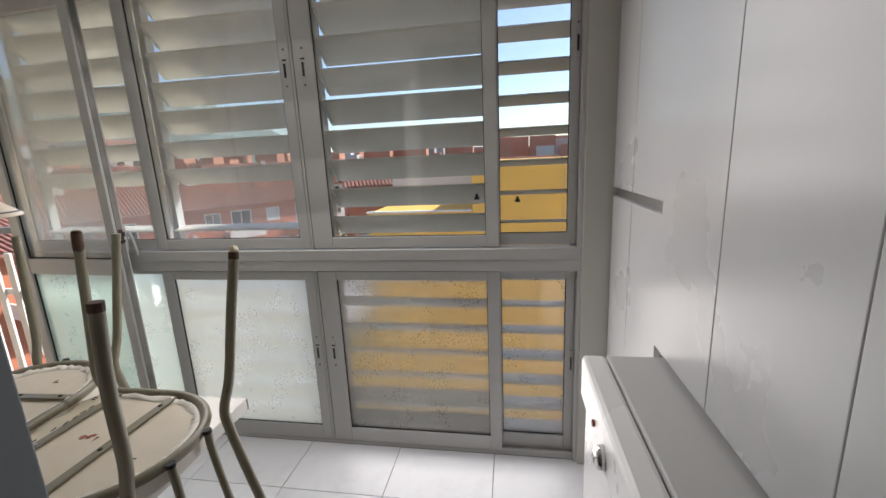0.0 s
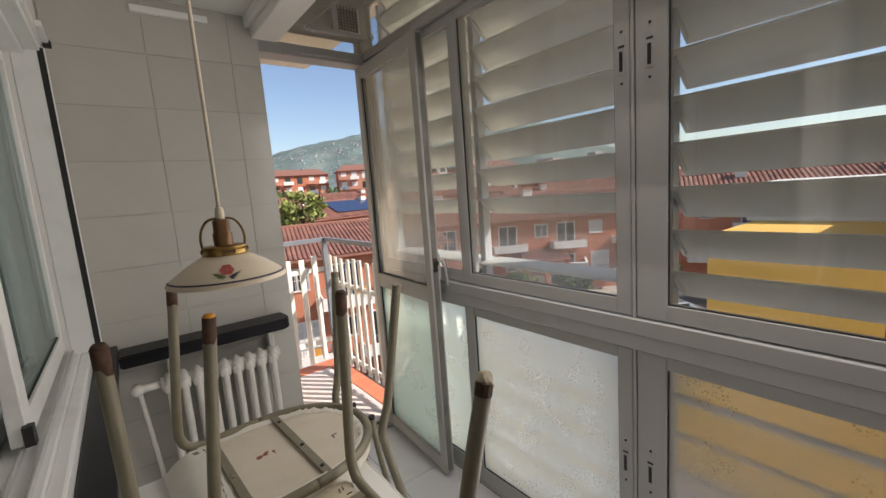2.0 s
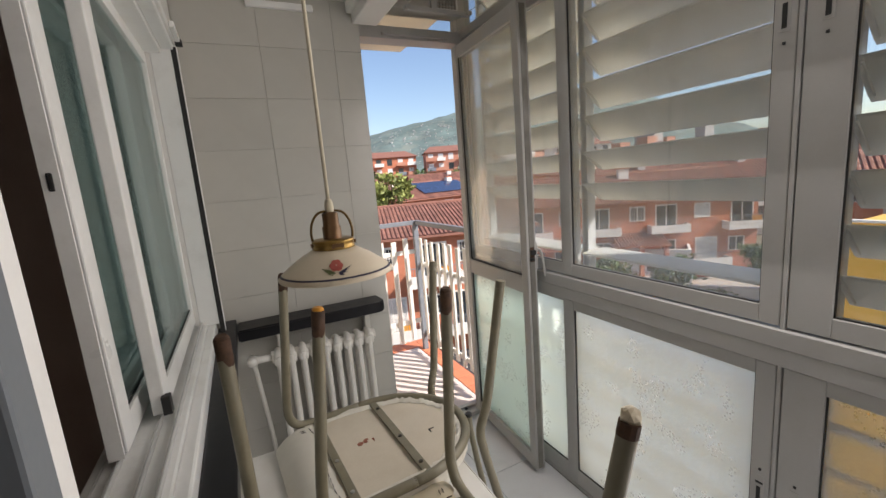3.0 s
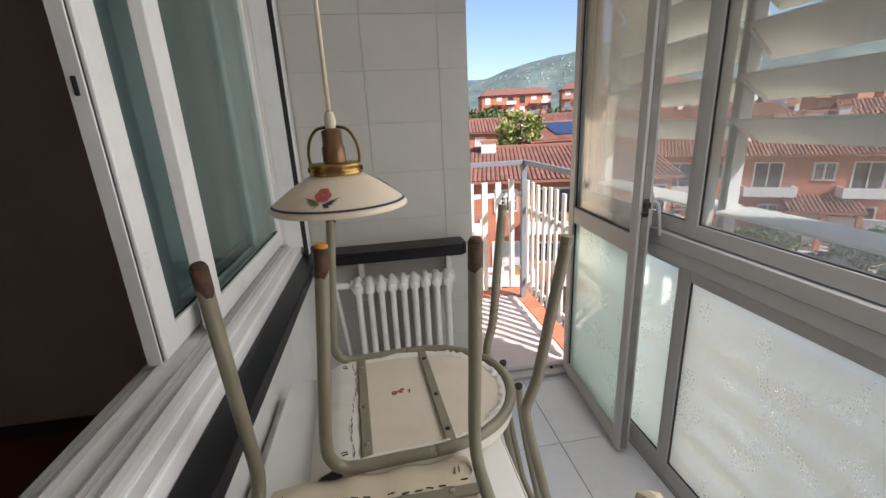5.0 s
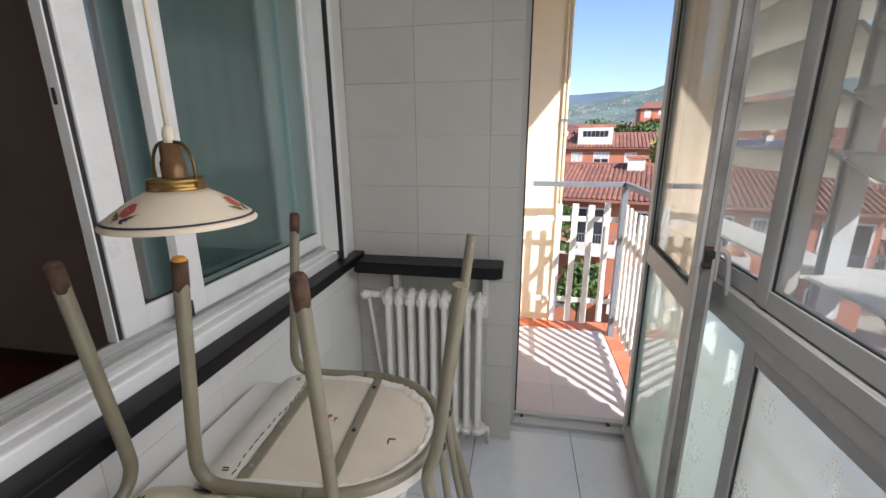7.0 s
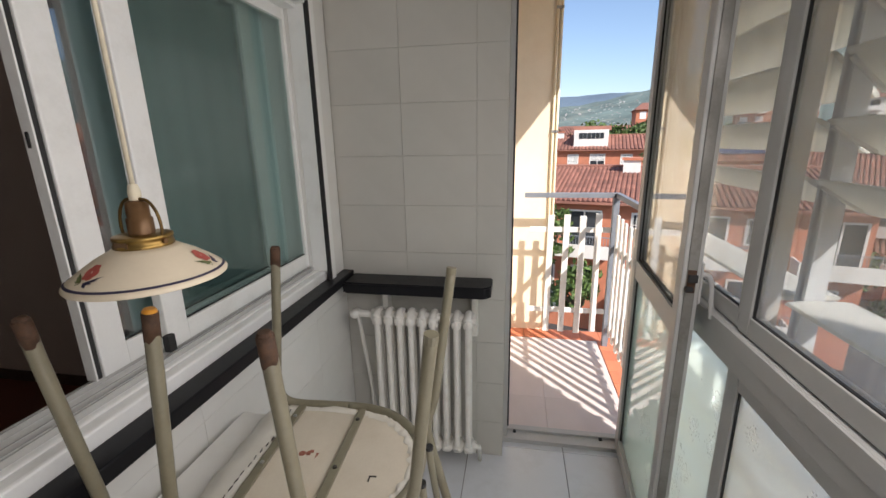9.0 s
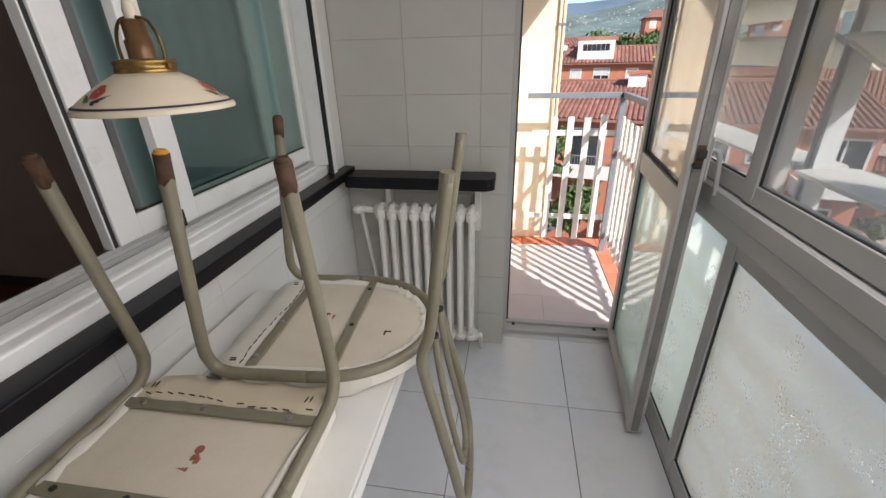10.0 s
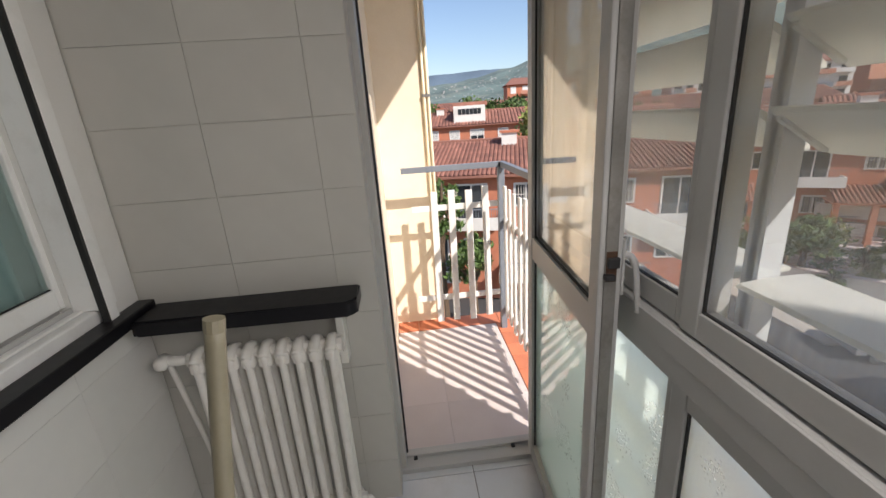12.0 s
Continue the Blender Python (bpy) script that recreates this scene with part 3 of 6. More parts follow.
def sash(x0, x1, z0, z1, y, pane_mat, sl, sr, zb, zt, pull):
    """A sliding sash with two stiles, two rails and its pane; x0..z1 are the clear opening."""
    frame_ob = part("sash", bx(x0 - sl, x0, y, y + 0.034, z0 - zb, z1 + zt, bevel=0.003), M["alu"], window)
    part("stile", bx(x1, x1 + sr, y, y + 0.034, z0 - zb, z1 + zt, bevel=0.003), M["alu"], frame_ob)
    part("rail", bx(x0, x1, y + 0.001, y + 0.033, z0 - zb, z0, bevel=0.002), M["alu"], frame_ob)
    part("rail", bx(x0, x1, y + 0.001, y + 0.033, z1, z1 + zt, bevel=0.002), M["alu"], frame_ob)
    part("gasket", boxes([(x0, x0 + 0.003, y + 0.006, y + 0.012, z0, z1), (x1 - 0.003, x1, y + 0.006, y + 0.012, z0, z1), (x0, x1, y + 0.006, y + 0.012, z0, z0 + 0.003)]), M["rubber"], frame_ob)
    ob = part("pane", bx(x0, x1, y + 0.013, y + 0.018, z0, z1, bevel=0), pane_mat, frame_ob)
    for xc, zc in pull:
        part("finger_pull", boxes([(xc - 0.011, xc + 0.011, y - 0.002, y + 0.003, zc - 0.05, zc + 0.05)], 0.001), M["alu"], frame_ob, "recessed finger pull")
        part("pull_slot", boxes([(xc - 0.006, xc + 0.004, y - 0.003, y + 0.002, zc - 0.042, zc + 0.012), (xc - 0.009, xc + 0.009, y - 0.003, y + 0.002, zc + 0.022, zc + 0.028),
                                 (xc - 0.003, xc + 0.003, y - 0.003, y + 0.002, zc + 0.062, zc + 0.068), (xc - 0.003, xc + 0.003, y - 0.003, y + 0.002, zc - 0.078, zc - 0.072)]), M["rubber"], frame_ob)
    return ob


Y = Y_GLAZ
for lo in (False, True):
    z0, z1, zb, zt = (Z_LOW0, Z_LOW1, 0.068, 0.040) if lo else (Z_UP0, Z_UP1, 0.048, 0.038)
    zc = 0.50 if lo else 1.745
    sash(-2.42, -1.742, z0, z1 + (0.026 if lo else 0), Y + 0.006, M["frostgreen"] if lo else M["dusty"], 0.035, 0.020, zb, zt - (0.026 if lo else 0), [])
    sash(-1.677, -0.998, z0, z1, Y, M["frostwhite"] if lo else M["dusty"], 0.044, 0.048, zb, zt, [(-0.974, zc)])
    sash(-0.848, -0.174, z0, z1, Y, M["frost"] if lo else M["glass"], 0.087, 0.052, zb, zt, [(-0.894, zc)])
    sash(-0.118, 0.153, z0, z1, Y + 0.036, M["frostclear"] if lo else M["glass"], 0.05, 0.036, zb, zt, [])
part("finger_pull", boxes([(0.168, 0.188, Y + 0.029, Y + 0.037, 1.70, 1.80)], 0.001), M["alu"], window)
part("finger_pull", boxes([(0.168, 0.188, Y + 0.029, Y + 0.037, 0.40, 0.52)], 0.001), M["alu"], window)
part("pull_slot", boxes([(0.174, 0.182, Y + 0.027, Y + 0.03, 1.72, 1.775), (0.175, 0.181, Y + 0.027, Y + 0.03, 1.815, 1.821), (0.175, 0.181, Y + 0.027, Y + 0.03, 0.43, 0.49)]), M["rubber"], window)


def blade_mesh(length, name):
    """One louvre blade: a hollow-looking flat ellipse with rolled edges."""
    bm = bmesh.new()
    prof = [(-0.072, 0.0), (-0.066, 0.006), (-0.03, 0.0085), (0.03, 0.0085), (0.066, 0.006), (0.072, 0.0), (0.066, -0.004), (0.0, -0.005), (-0.066, -0.004)]
    ends = [[bm.verts.new((s * length / 2, a, b)) for a, b in prof] for s in (-1, 1)]
    k = len(prof)
    for i in range(k):
        bm.faces.new((ends[0][i], ends[0][(i + 1) % k], ends[1][(i + 1) % k], ends[1][i]))
    bm.faces.new(ends[0]), bm.faces.new(ends[1][::-1])
    return mesh_of(name, bm, M["blade"])


Y_LOUV = 2.055
for name, x0, x1 in PANELS:
    lab = {"far": "white louvre shutter outside the glazing, half open", "left": "white louvre shutter outside the glazing, lowest blade laid flat",
           "middle": "white louvre shutter with tilted blades outside the glazing", "right": "white louvre shutter with blades laid almost flat"}[name]
    shutter = thing("louvre_shutter", ((x0 + x1) / 2, Y_LOUV, 0), lab, "shutter", "louvre shutters of the gallery")
    a, b = x0 - 0.035, x1 + 0.035
    part("side_rail", boxes([(a - 0.012, a + 0.012, Y_LOUV - 0.03, Y_LOUV + 0.012, 0.0, 2.46)]), M["ledge"], shutter)
    part("side_rail", boxes([(b - 0.012, b + 0.012, Y_LOUV - 0.03, Y_LOUV + 0.012, 0.0, 2.46)]), M["ledge"], shutter)
    me = blade_mesh(b - a - 0.03, "blade")
    clip_bm = boxes([(-0.006, 0.006, -0.055, 0.05, -0.012, 0.004)], 0.002)
    clip_me = mesh_of("clip", clip_bm, M["blade"])
    for k in range(-8, 12):
        z = 1.066 + 0.127 * k
        if abs(z - 0.93) < 0.05:
            continue
        tilt = -43 + 1.5 * math.sin(3.1 * k + len(name))
        if name == "right":
            tilt = -9 if k > -2 else -14
        if name in ("left", "far") and k in (0, 1):
            if k == 1:
                continue
            tilt = 2
        if name in ("left", "far") and k in (2, 3):
            tilt = -32
        if k < 0:
            tilt = {"left": -6, "far": -4, "middle": -34, "right": -10}[name] + 2.0 * math.sin(2.3 * k)
        if name == "middle" and k < -6:
            tilt = -72
        shared("blade", me, shutter, ((a + b) / 2, Y_LOUV, z), (radians(tilt), radians(0.25 * math.sin(5.7 * k)), 0))
        shared("clip", clip_me, shutter, (a + 0.022, Y_LOUV, z), (radians(tilt), 0, 0))
    if name in ("middle", "right"):
        for xk, zk in ((0.0, 1.17),) if name == "right" else ((-0.215, 1.185), (-0.165, 1.29)):
            xk = -0.045 if name == "right" else xk
            bm = bmesh.new()
            lathe(bm, [(0.001, 0.016), (0.005, 0.014), (0.006, 0.004), (0.011, 0.0), (0.012, -0.008), (0.001, -0.010)], (xk, Y_LOUV - 0.07, zk), 14)
            part("knob", bm, M["rubber"], shutter, "small black turning knob", True)

# ---- terrace door: leaf folded back along the glazing ----
frame_door = thing("door_frame_1", (-2.5, 1.6, 0), "white aluminium frame of the terrace door", "door frame", kind="structure")
part("jamb", bx(-2.53, -2.45, 1.306, 1.334, 0.0, 2.108), M["alu"], frame_door)
part("gasket", bx(-2.534, -2.53, 1.334, 1.342, 0.0, 2.108, bevel=0), M["rubber"], frame_door)
part("head", bx(-2.53, -2.43, 1.306, 1.888, 2.108, 2.165), M["alu"], frame_door)
part("drip_rail", bx(-2.43, -2.412, 1.45, 1.80, 2.12, 2.132), M["alu"], frame_door)
part("threshold", boxes([(-2.55, -2.44, 1.306, 1.888, 0.0, 0.022), (-2.52, -2.50, 1.31, 1.888, 0.022, 0.034)], 0.002), M["alu"], frame_door)
part("screw", boxes([(-2.50, -2.485, 1.365, 1.38, 0.022, 0.03), (-2.50, -2.485, 1.78, 1.795, 0.022, 0.03)]), M["rubber"], frame_door)
part("transom_pane", bx(-2.49, -2.485, 1.31, 1.886, 2.165, 2.24, bevel=0), M["glass"], frame_door)
vent = thing("wall_vent", (-2.4, 1.78, 2.3), "brown slatted ventilation grille above the terrace door", "vent")
part("frame", bx(-2.402, -2.39, 1.70, 1.86, 2.245, 2.375), M["paint"], vent)
for k in range(7):
    part("slat", bx(-2.392, -2.382, 1.715, 1.845, 2.258 + 0.015 * k, 2.266 + 0.015 * k, bevel=0), M["vent"], vent)
for k in range(8):
    part("slat", bx(-2.386, -2.378, 1.718 + 0.017 * k, 1.723 + 0.017 * k, 2.252, 2.37, bevel=0), M["vent"], vent)

leaf = thing("door_1", (-2.475, 1.872, 0), "open white aluminium terrace door with a clear upper and a hammered lower pane", "door", kind="structure")
L = 0.632
def leaf_box(x0, x1, y0, y1, z0, z1, bevel=0.002):
    return bx(x0, x1, y0, y1, z0, z1, bevel=bevel)
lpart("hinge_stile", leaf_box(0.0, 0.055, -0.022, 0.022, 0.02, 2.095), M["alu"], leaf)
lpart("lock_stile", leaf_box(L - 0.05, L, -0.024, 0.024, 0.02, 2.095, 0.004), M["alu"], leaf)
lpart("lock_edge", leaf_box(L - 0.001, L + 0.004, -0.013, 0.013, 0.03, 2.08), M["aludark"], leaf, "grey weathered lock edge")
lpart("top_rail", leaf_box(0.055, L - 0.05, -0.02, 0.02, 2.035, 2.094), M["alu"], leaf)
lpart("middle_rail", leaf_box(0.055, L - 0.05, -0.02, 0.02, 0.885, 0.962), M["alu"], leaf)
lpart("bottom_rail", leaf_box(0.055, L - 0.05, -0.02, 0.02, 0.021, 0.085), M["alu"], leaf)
lpart("upper_pane", leaf_box(0.055, L - 0.05, -0.003, 0.003, 0.962, 2.035, 0), M["dusty"], leaf)
lpart("lower_pane", leaf_box(0.055, L - 0.05, -0.003, 0.003, 0.085, 0.885, 0), M["frostgreen"], leaf)
lpart("gasket", boxes([(0.055, L - 0.05, -0.012, -0.006, 0.962, 0.967), (0.055, 0.059, -0.012, -0.006, 0.962, 2.035), (0.055, 0.059, -0.012, -0.006, 0.085, 0.885)]), M["rubber"], leaf)
lock = lpart("lock_plate", leaf_box(L - 0.004, L + 0.0065, -0.011, 0.011, 1.035, 1.10), M["rust"], leaf, "rusty brown lock plate")
lpart("latch", boxes([(L + 0.004, L + 0.020, -0.016, 0.004, 1.042, 1.054), (L + 0.004, L + 0.014, -0.010, 0.014, 1.066, 1.088)], 0.002), M["rubber"], lock)
bm = tube(bmesh.new(), smooth_line([(L - 0.012, 0.028, 1.085), (L - 0.008, 0.044, 1.082), (L - 0.002, 0.052, 1.06), (L + 0.006, 0.055, 1.01), (L + 0.010, 0.058, 0.965)]), [0.0075] * 12 + [0.0065] * 13, 10)
lpart("handle", bm, M["alu"], lock, "white lever handle", True)
lpart("handle_plate", leaf_box(L - 0.035, L + 0.0, 0.024, 0.03, 1.0, 1.12), M["alu"], lock)
leaf.rotation_euler = (0, 0, radians(-3.8))

# ---- clothes rack and lines under the high ceiling ----
rack = thing("clothes_rack", (-2.28, 1.70, 2.19), "white metal clothes rack with pulleys under the ceiling", "clothes rack")
part("bar", bx(-2.30, -2.275, 1.52, 1.86, 2.185, 2.205), M["alu"], rack)
part("hanger", bx(-2.297, -2.279, 1.655, 1.685, 2.205, 2.469), M["alu"], rack)
part("brace", tube(bmesh.new(), [(-2.288, 1.64, 2.469), (-2.288, 1.66, 2.32), (-2.288, 1.672, 2.22)], 0.004, 6), M["alu"], rack)
for yy in (1.53, 1.85):
    bm = tube(bmesh.new(), [(-2.275, yy, 2.195), (-2.262, yy, 2.195)], 0.012, 12)
    part("pulley", bm, M["steel"], rack)
for yy in (1.53, 1.85):
    solo("clothes_line", tube(bmesh.new(), smooth_line([(-2.268, yy, 2.205), (-1.2, yy + 0.01, 2.165), (0.28, yy, 2.21)], 8), 0.0018, 5), M["hemp"], "thin pale clothes line strung along the gallery", "clothes line", group="clothes lines")

# ---- kitchen window ----
kw = thing("window_2", (-1.34, 0.53, 0.9), "white sliding kitchen window, one sash pushed open", "window", kind="structure")
part("bottom_frame", boxes([(-2.235, -0.72, 0.40, 0.578, 0.83, 0.940), (-2.235, -0.72, 0.42, 0.552, 0.940, 0.948)], 0.006), M["pvc"], kw)
part("track", boxes([(-2.18, -0.72, 0.530, 0.535, 0.948, 0.962), (-2.18, -0.72, 0.497, 0.502, 0.948, 0.960), (-2.18, -0.72, 0.449, 0.454, 0.948, 0.960)], 0.001), M["alu"], kw)
part("side_frame", bx(-2.250, -2.190, 0.526, 0.600, 0.941, 1.955, bevel=0.003), M["pvc"], kw)
part("side_frame", bx(-0.745, -0.72, 0.42, 0.598, 0.949, 1.955, bevel=0.003), M["pvc"], kw)
part("top_frame", boxes([(-2.19, -0.745, 0.42, 0.56, 1.922, 1.955), (-2.19, -0.745, 0.56, 0.598, 1.935, 1.955)], 0.003), M["pvc"], kw)
part("shadow_gap", bx(-2.199, -2.1895, 0.590, 0.606, 0.905, 1.945, bevel=0), M["rubber"], kw)
part("cover_strip", bx(-2.232, -2.1995, 0.595, 0.608, 0.905, 1.965), M["pvc"], kw)
part("head_strip", bx(-2.1995, -0.72, 0.595, 0.606, 1.9555, 1.985), M["pvc"], kw)
guide = part("strap_guide", bx(-2.20, -2.04, 0.606, 0.622, 1.962, 1.980, bevel=0.003), M["pvc"], kw, "white blind-strap guide")
part("guide_end", bx(-2.208, -2.190, 0.606, 0.628, 1.950, 1.972), M["rubber"], guide)


def kitchen_sash(x0, x1, y, wide0, wide1, black, glass_mat, face="pvc"):
    f = part("sash", bx(x0, x0 + wide0, y, y + 0.028, 0.961, 1.935, bevel=0.003), M[face], kw)
    part("stile", bx(x1 - wide1, x1, y, y + 0.028, 0.961, 1.935, bevel=0.003), M["pvc"], f)
    part("rail", bx(x0 + wide0, x1 - wide1, y + 0.001, y + 0.027, 0.961, 1.016, bevel=0.002), M["pvc"], f)
    part("rail", bx(x0 + wide0, x1 - wide1, y + 0.001, y + 0.027, 1.885, 1.935, bevel=0.002), M["pvc"], f)
    part("pane", bx(x0 + wide0, x1 - wide1, y + 0.012, y + 0.016, 1.016, 1.885, bevel=0), M[glass_mat], f)
    part("gasket", boxes([(x0 + wide0, x1 - wide1, y + 0.016, y + 0.020, 1.016, 1.0195), (x1 - wide1 - 0.0035, x1 - wide1, y + 0.016, y + 0.020, 1.0195, 1.885)]), M["rubber"], f)
    if black:
        part("brush_seal", bx(x1, x1 + 0.013, y + 0.004, y + 0.022, 0.961, 1.935, bevel=0.002), M["rubber"], f)
        part("seal_lip", bx(x1 + 0.0135, x1 + 0.0175, y, y + 0.026, 0.961, 1.935, bevel=0.001), M["pvc"], f)
        part("pull_grip", bx(x1 + 0.018, x1 + 0.021, y + 0.009, y + 0.017, 1.455, 1.485), M["rubber"], f)
    return f


kitchen_sash(-2.225, -1.468, 0.484, 0.050, 0.066, False, "darkglass")
kitchen_sash(-2.05, -1.337, 0.437, 0.055, 0.064, True, "mirrorglass")
kitchen_sash(-0.862, -0.746, 0.437, 0.088, 0.02, False, "darkglass", "gloss")
part("seal_block", bx(-1.476, -1.454, 0.506, 0.524, 0.962, 1.005), M["rubber"], kw)
bm = bmesh.new()
cols = []
for i in range(61):
    x = -2.20 + 0.735 * i / 60
    dy = 0.006 * math.sin(i * 0.9) + 0.016 * math.exp(-((x + 2.02) / 0.025) ** 2) + 0.010 * math.exp(-((x + 1.95) / 0.02) ** 2)
    cols.append([bm.verts.new((x, 0.420 + 0.6 * dy, z)) for z in (0.96, 1.45, 1.94)])
for a, b in zip(cols, cols[1:]):
    for k in range(2):
        bm.faces.new((a[k], b[k], b[k + 1], a[k + 1]))
solo("window_blind", bm, M["curtain"], "grey-green fabric blind hanging behind the kitchen window", "blind", smooth=True)

# black stone sill and end shelf
bm = bmesh.new()
box(bm, -2.338, -0.76, 0.5785, 0.643, 0.868, 0.906, bevel=0.004)
solo("window_sill", bm, M["black"], "long polished black stone sill under the kitchen window", "sill", "structure")
bm = bmesh.new()
out = [(X_END + 0.002, 0.644), (X_END + 0.002, 1.262)] + [(X_END + 0.105 + 0.03 * math.cos(a), 1.232 + 0.03 * math.sin(a)) for a in [math.pi / 2 * (1 - k / 6) for k in range(7)]] + [(X_END + 0.135, 0.644)]
slab(bm, out, 0.842, 0.890)
bmesh.ops.bevel(bm, geom=[e for e in bm.edges if abs(e.verts[0].co.z - e.verts[1].co.z) < 1e-6], offset=0.006, segments=2, affect="EDGES")
solo("shelf", bm, M["black"], "black stone shelf with a rounded end above the radiator", "shelf")

# ---- radiator ----
rad = thing("radiator", (-2.26, 0.98, 0.10), "cream enamelled column radiator under the black shelf", "radiator")
for k in range(9):
    y = 0.782 + 0.0485 * k
    bm = bmesh.new()
    for x in (-2.212, -2.262):
        tube(bm, [(x, y, 0.118), (x, y, 0.17), (x, y, 0.70), (x, y, 0.745)], [0.017, 0.0125, 0.0125, 0.017], 10)
    for z in (0.123, 0.742):
        tube(bm, smooth_line([(-2.198, y, z), (-2.215, y, z + 0.012), (-2.237, y, z + 0.018), (-2.26, y, z + 0.012), (-2.277, y, z)], 3), [0.016] * 13, 10)
    box(bm, -2.274, -2.200, y - 0.0215, y + 0.0215, 0.704, 0.752, bevel=0.011)
    box(bm, -2.274, -2.200, y - 0.0215, y + 0.0215, 0.106, 0.146, bevel=0.011)
    part("column", bm, M["enamel"], rad, smooth=True)
for z in (0.123, 0.74):
    part("header_pipe", tube(bmesh.new(), [(-2.237, 0.76, z), (-2.237, 1.196, z)], 0.021, 14), M["enamel"], rad, smooth=True)
for y in (0.762, 1.194):
    for z in (0.123, 0.74):
        part("end_plug", tube(bmesh.new(), [(-2.237, y - 0.008, z), (-2.237, y + 0.008, z)], 0.026, 8), M["enamel"], rad)
for y in (0.80, 1.19):
    part("bracket", boxes([(-2.338, -2.285, y - 0.012, y + 0.012, 0.64, 0.84)], 0.002), M["enamel"], rad)
valve = part("valve", tube(bmesh.new(), [(-2.237, 0.756, 0.74), (-2.237, 0.70, 0.742), (-2.245, 0.682, 0.745)], [0.014, 0.016, 0.018], 12), M["enamel"], rad, smooth=True)
part("valve_knob", tube(bmesh.new(), [(-2.250, 0.680, 0.745), (-2.218, 0.680, 0.743), (-2.206, 0.680, 0.743)], [0.02, 0.021, 0.013], 16), M["enamel"], valve, smooth=True)
part("supply_pipe", tube(bmesh.new(), smooth_line([(-2.25, 0.684, 0.735), (-2.262, 0.695, 0.60), (-2.29, 0.715, 0.30), (-2.30, 0.715, 0.0)], 6), 0.009, 8), M["enamel"], rad, smooth=True)
part("return_valve", tube(bmesh.new(), [(-2.237, 1.20, 0.123), (-2.237, 1.212, 0.123), (-2.255, 1.214, 0.10), (-2.30, 1.214, 0.0)], [0.014, 0.014, 0.011, 0.009], 10), M["enamel"], rad, smooth=True)

# ---- table ----
table = thing("table", (-1.15, 0.86, 0), "white laminate kitchen table pushed under the window", "table")
part("tabletop", bx(-1.535, -0.775, 0.632, 1.115, 0.715, 0.75, bevel=0.004), M["laminate"], table)
part("edge_band", boxes([(-1.536, -0.774, 1.1155, 1.118, 0.716, 0.749)]), M["laminate"], table)
part("rear_batten", bx(-1.52, -0.79, 0.604, 0.631, 0.655, 0.714), M["laminate"], table)
part("stretcher", bx(-1.44, -0.86, 0.79, 0.81, 0.66, 0.714), M["laminate"], table)
for x in (-1.42, -0.92):
    part("leg", bx(x, x + 0.03, 0.606, 0.636, 0.0, 0.654, bevel=0.004), M["laminate"], table)
    bm = bmesh.new()
    slab(bm, [(0.637, 0.36), (0.637, 0.42), (0.95, 0.714), (1.0, 0.714)], x + 0.006, x + 0.024)
    for v in bm.verts:
        v.co = (v.co.z, v.co.x, v.co.y)
    bmesh.ops.recalc_face_normals(bm, faces=bm.faces)
    part("brace", bm, M["laminate"], table)

# ---- chairs, standing upside down on the table ----
def ring_line(w, depth, n=18):
    """The seat ring from one front corner round the curved back to the other."""
    pts = [(-w, 0.02)] + [(-w, depth - w - 0.03)]
    for k in range(1, n):
        a = math.pi * (1 - k / n)
        pts.append((w * math.cos(a), depth - w - 0.03 + (w + 0.03) * math.sin(a) ** 0.9))
    return pts + [(w, depth - w - 0.03), (w, 0.02)]


def ragged(bm, tip, d, amount, rng):
    """Frays the lower edge of a bare tube end, where the paint has flaked."""
    step = 0.0
    for v in bm.verts:
        if (v.co - tip).dot(d) < -0.01 and (v.co - tip).length < 0.07:
            step = 0.55 * step + rng.uniform(-amount, amount)
            v.co += d * step
    return bm


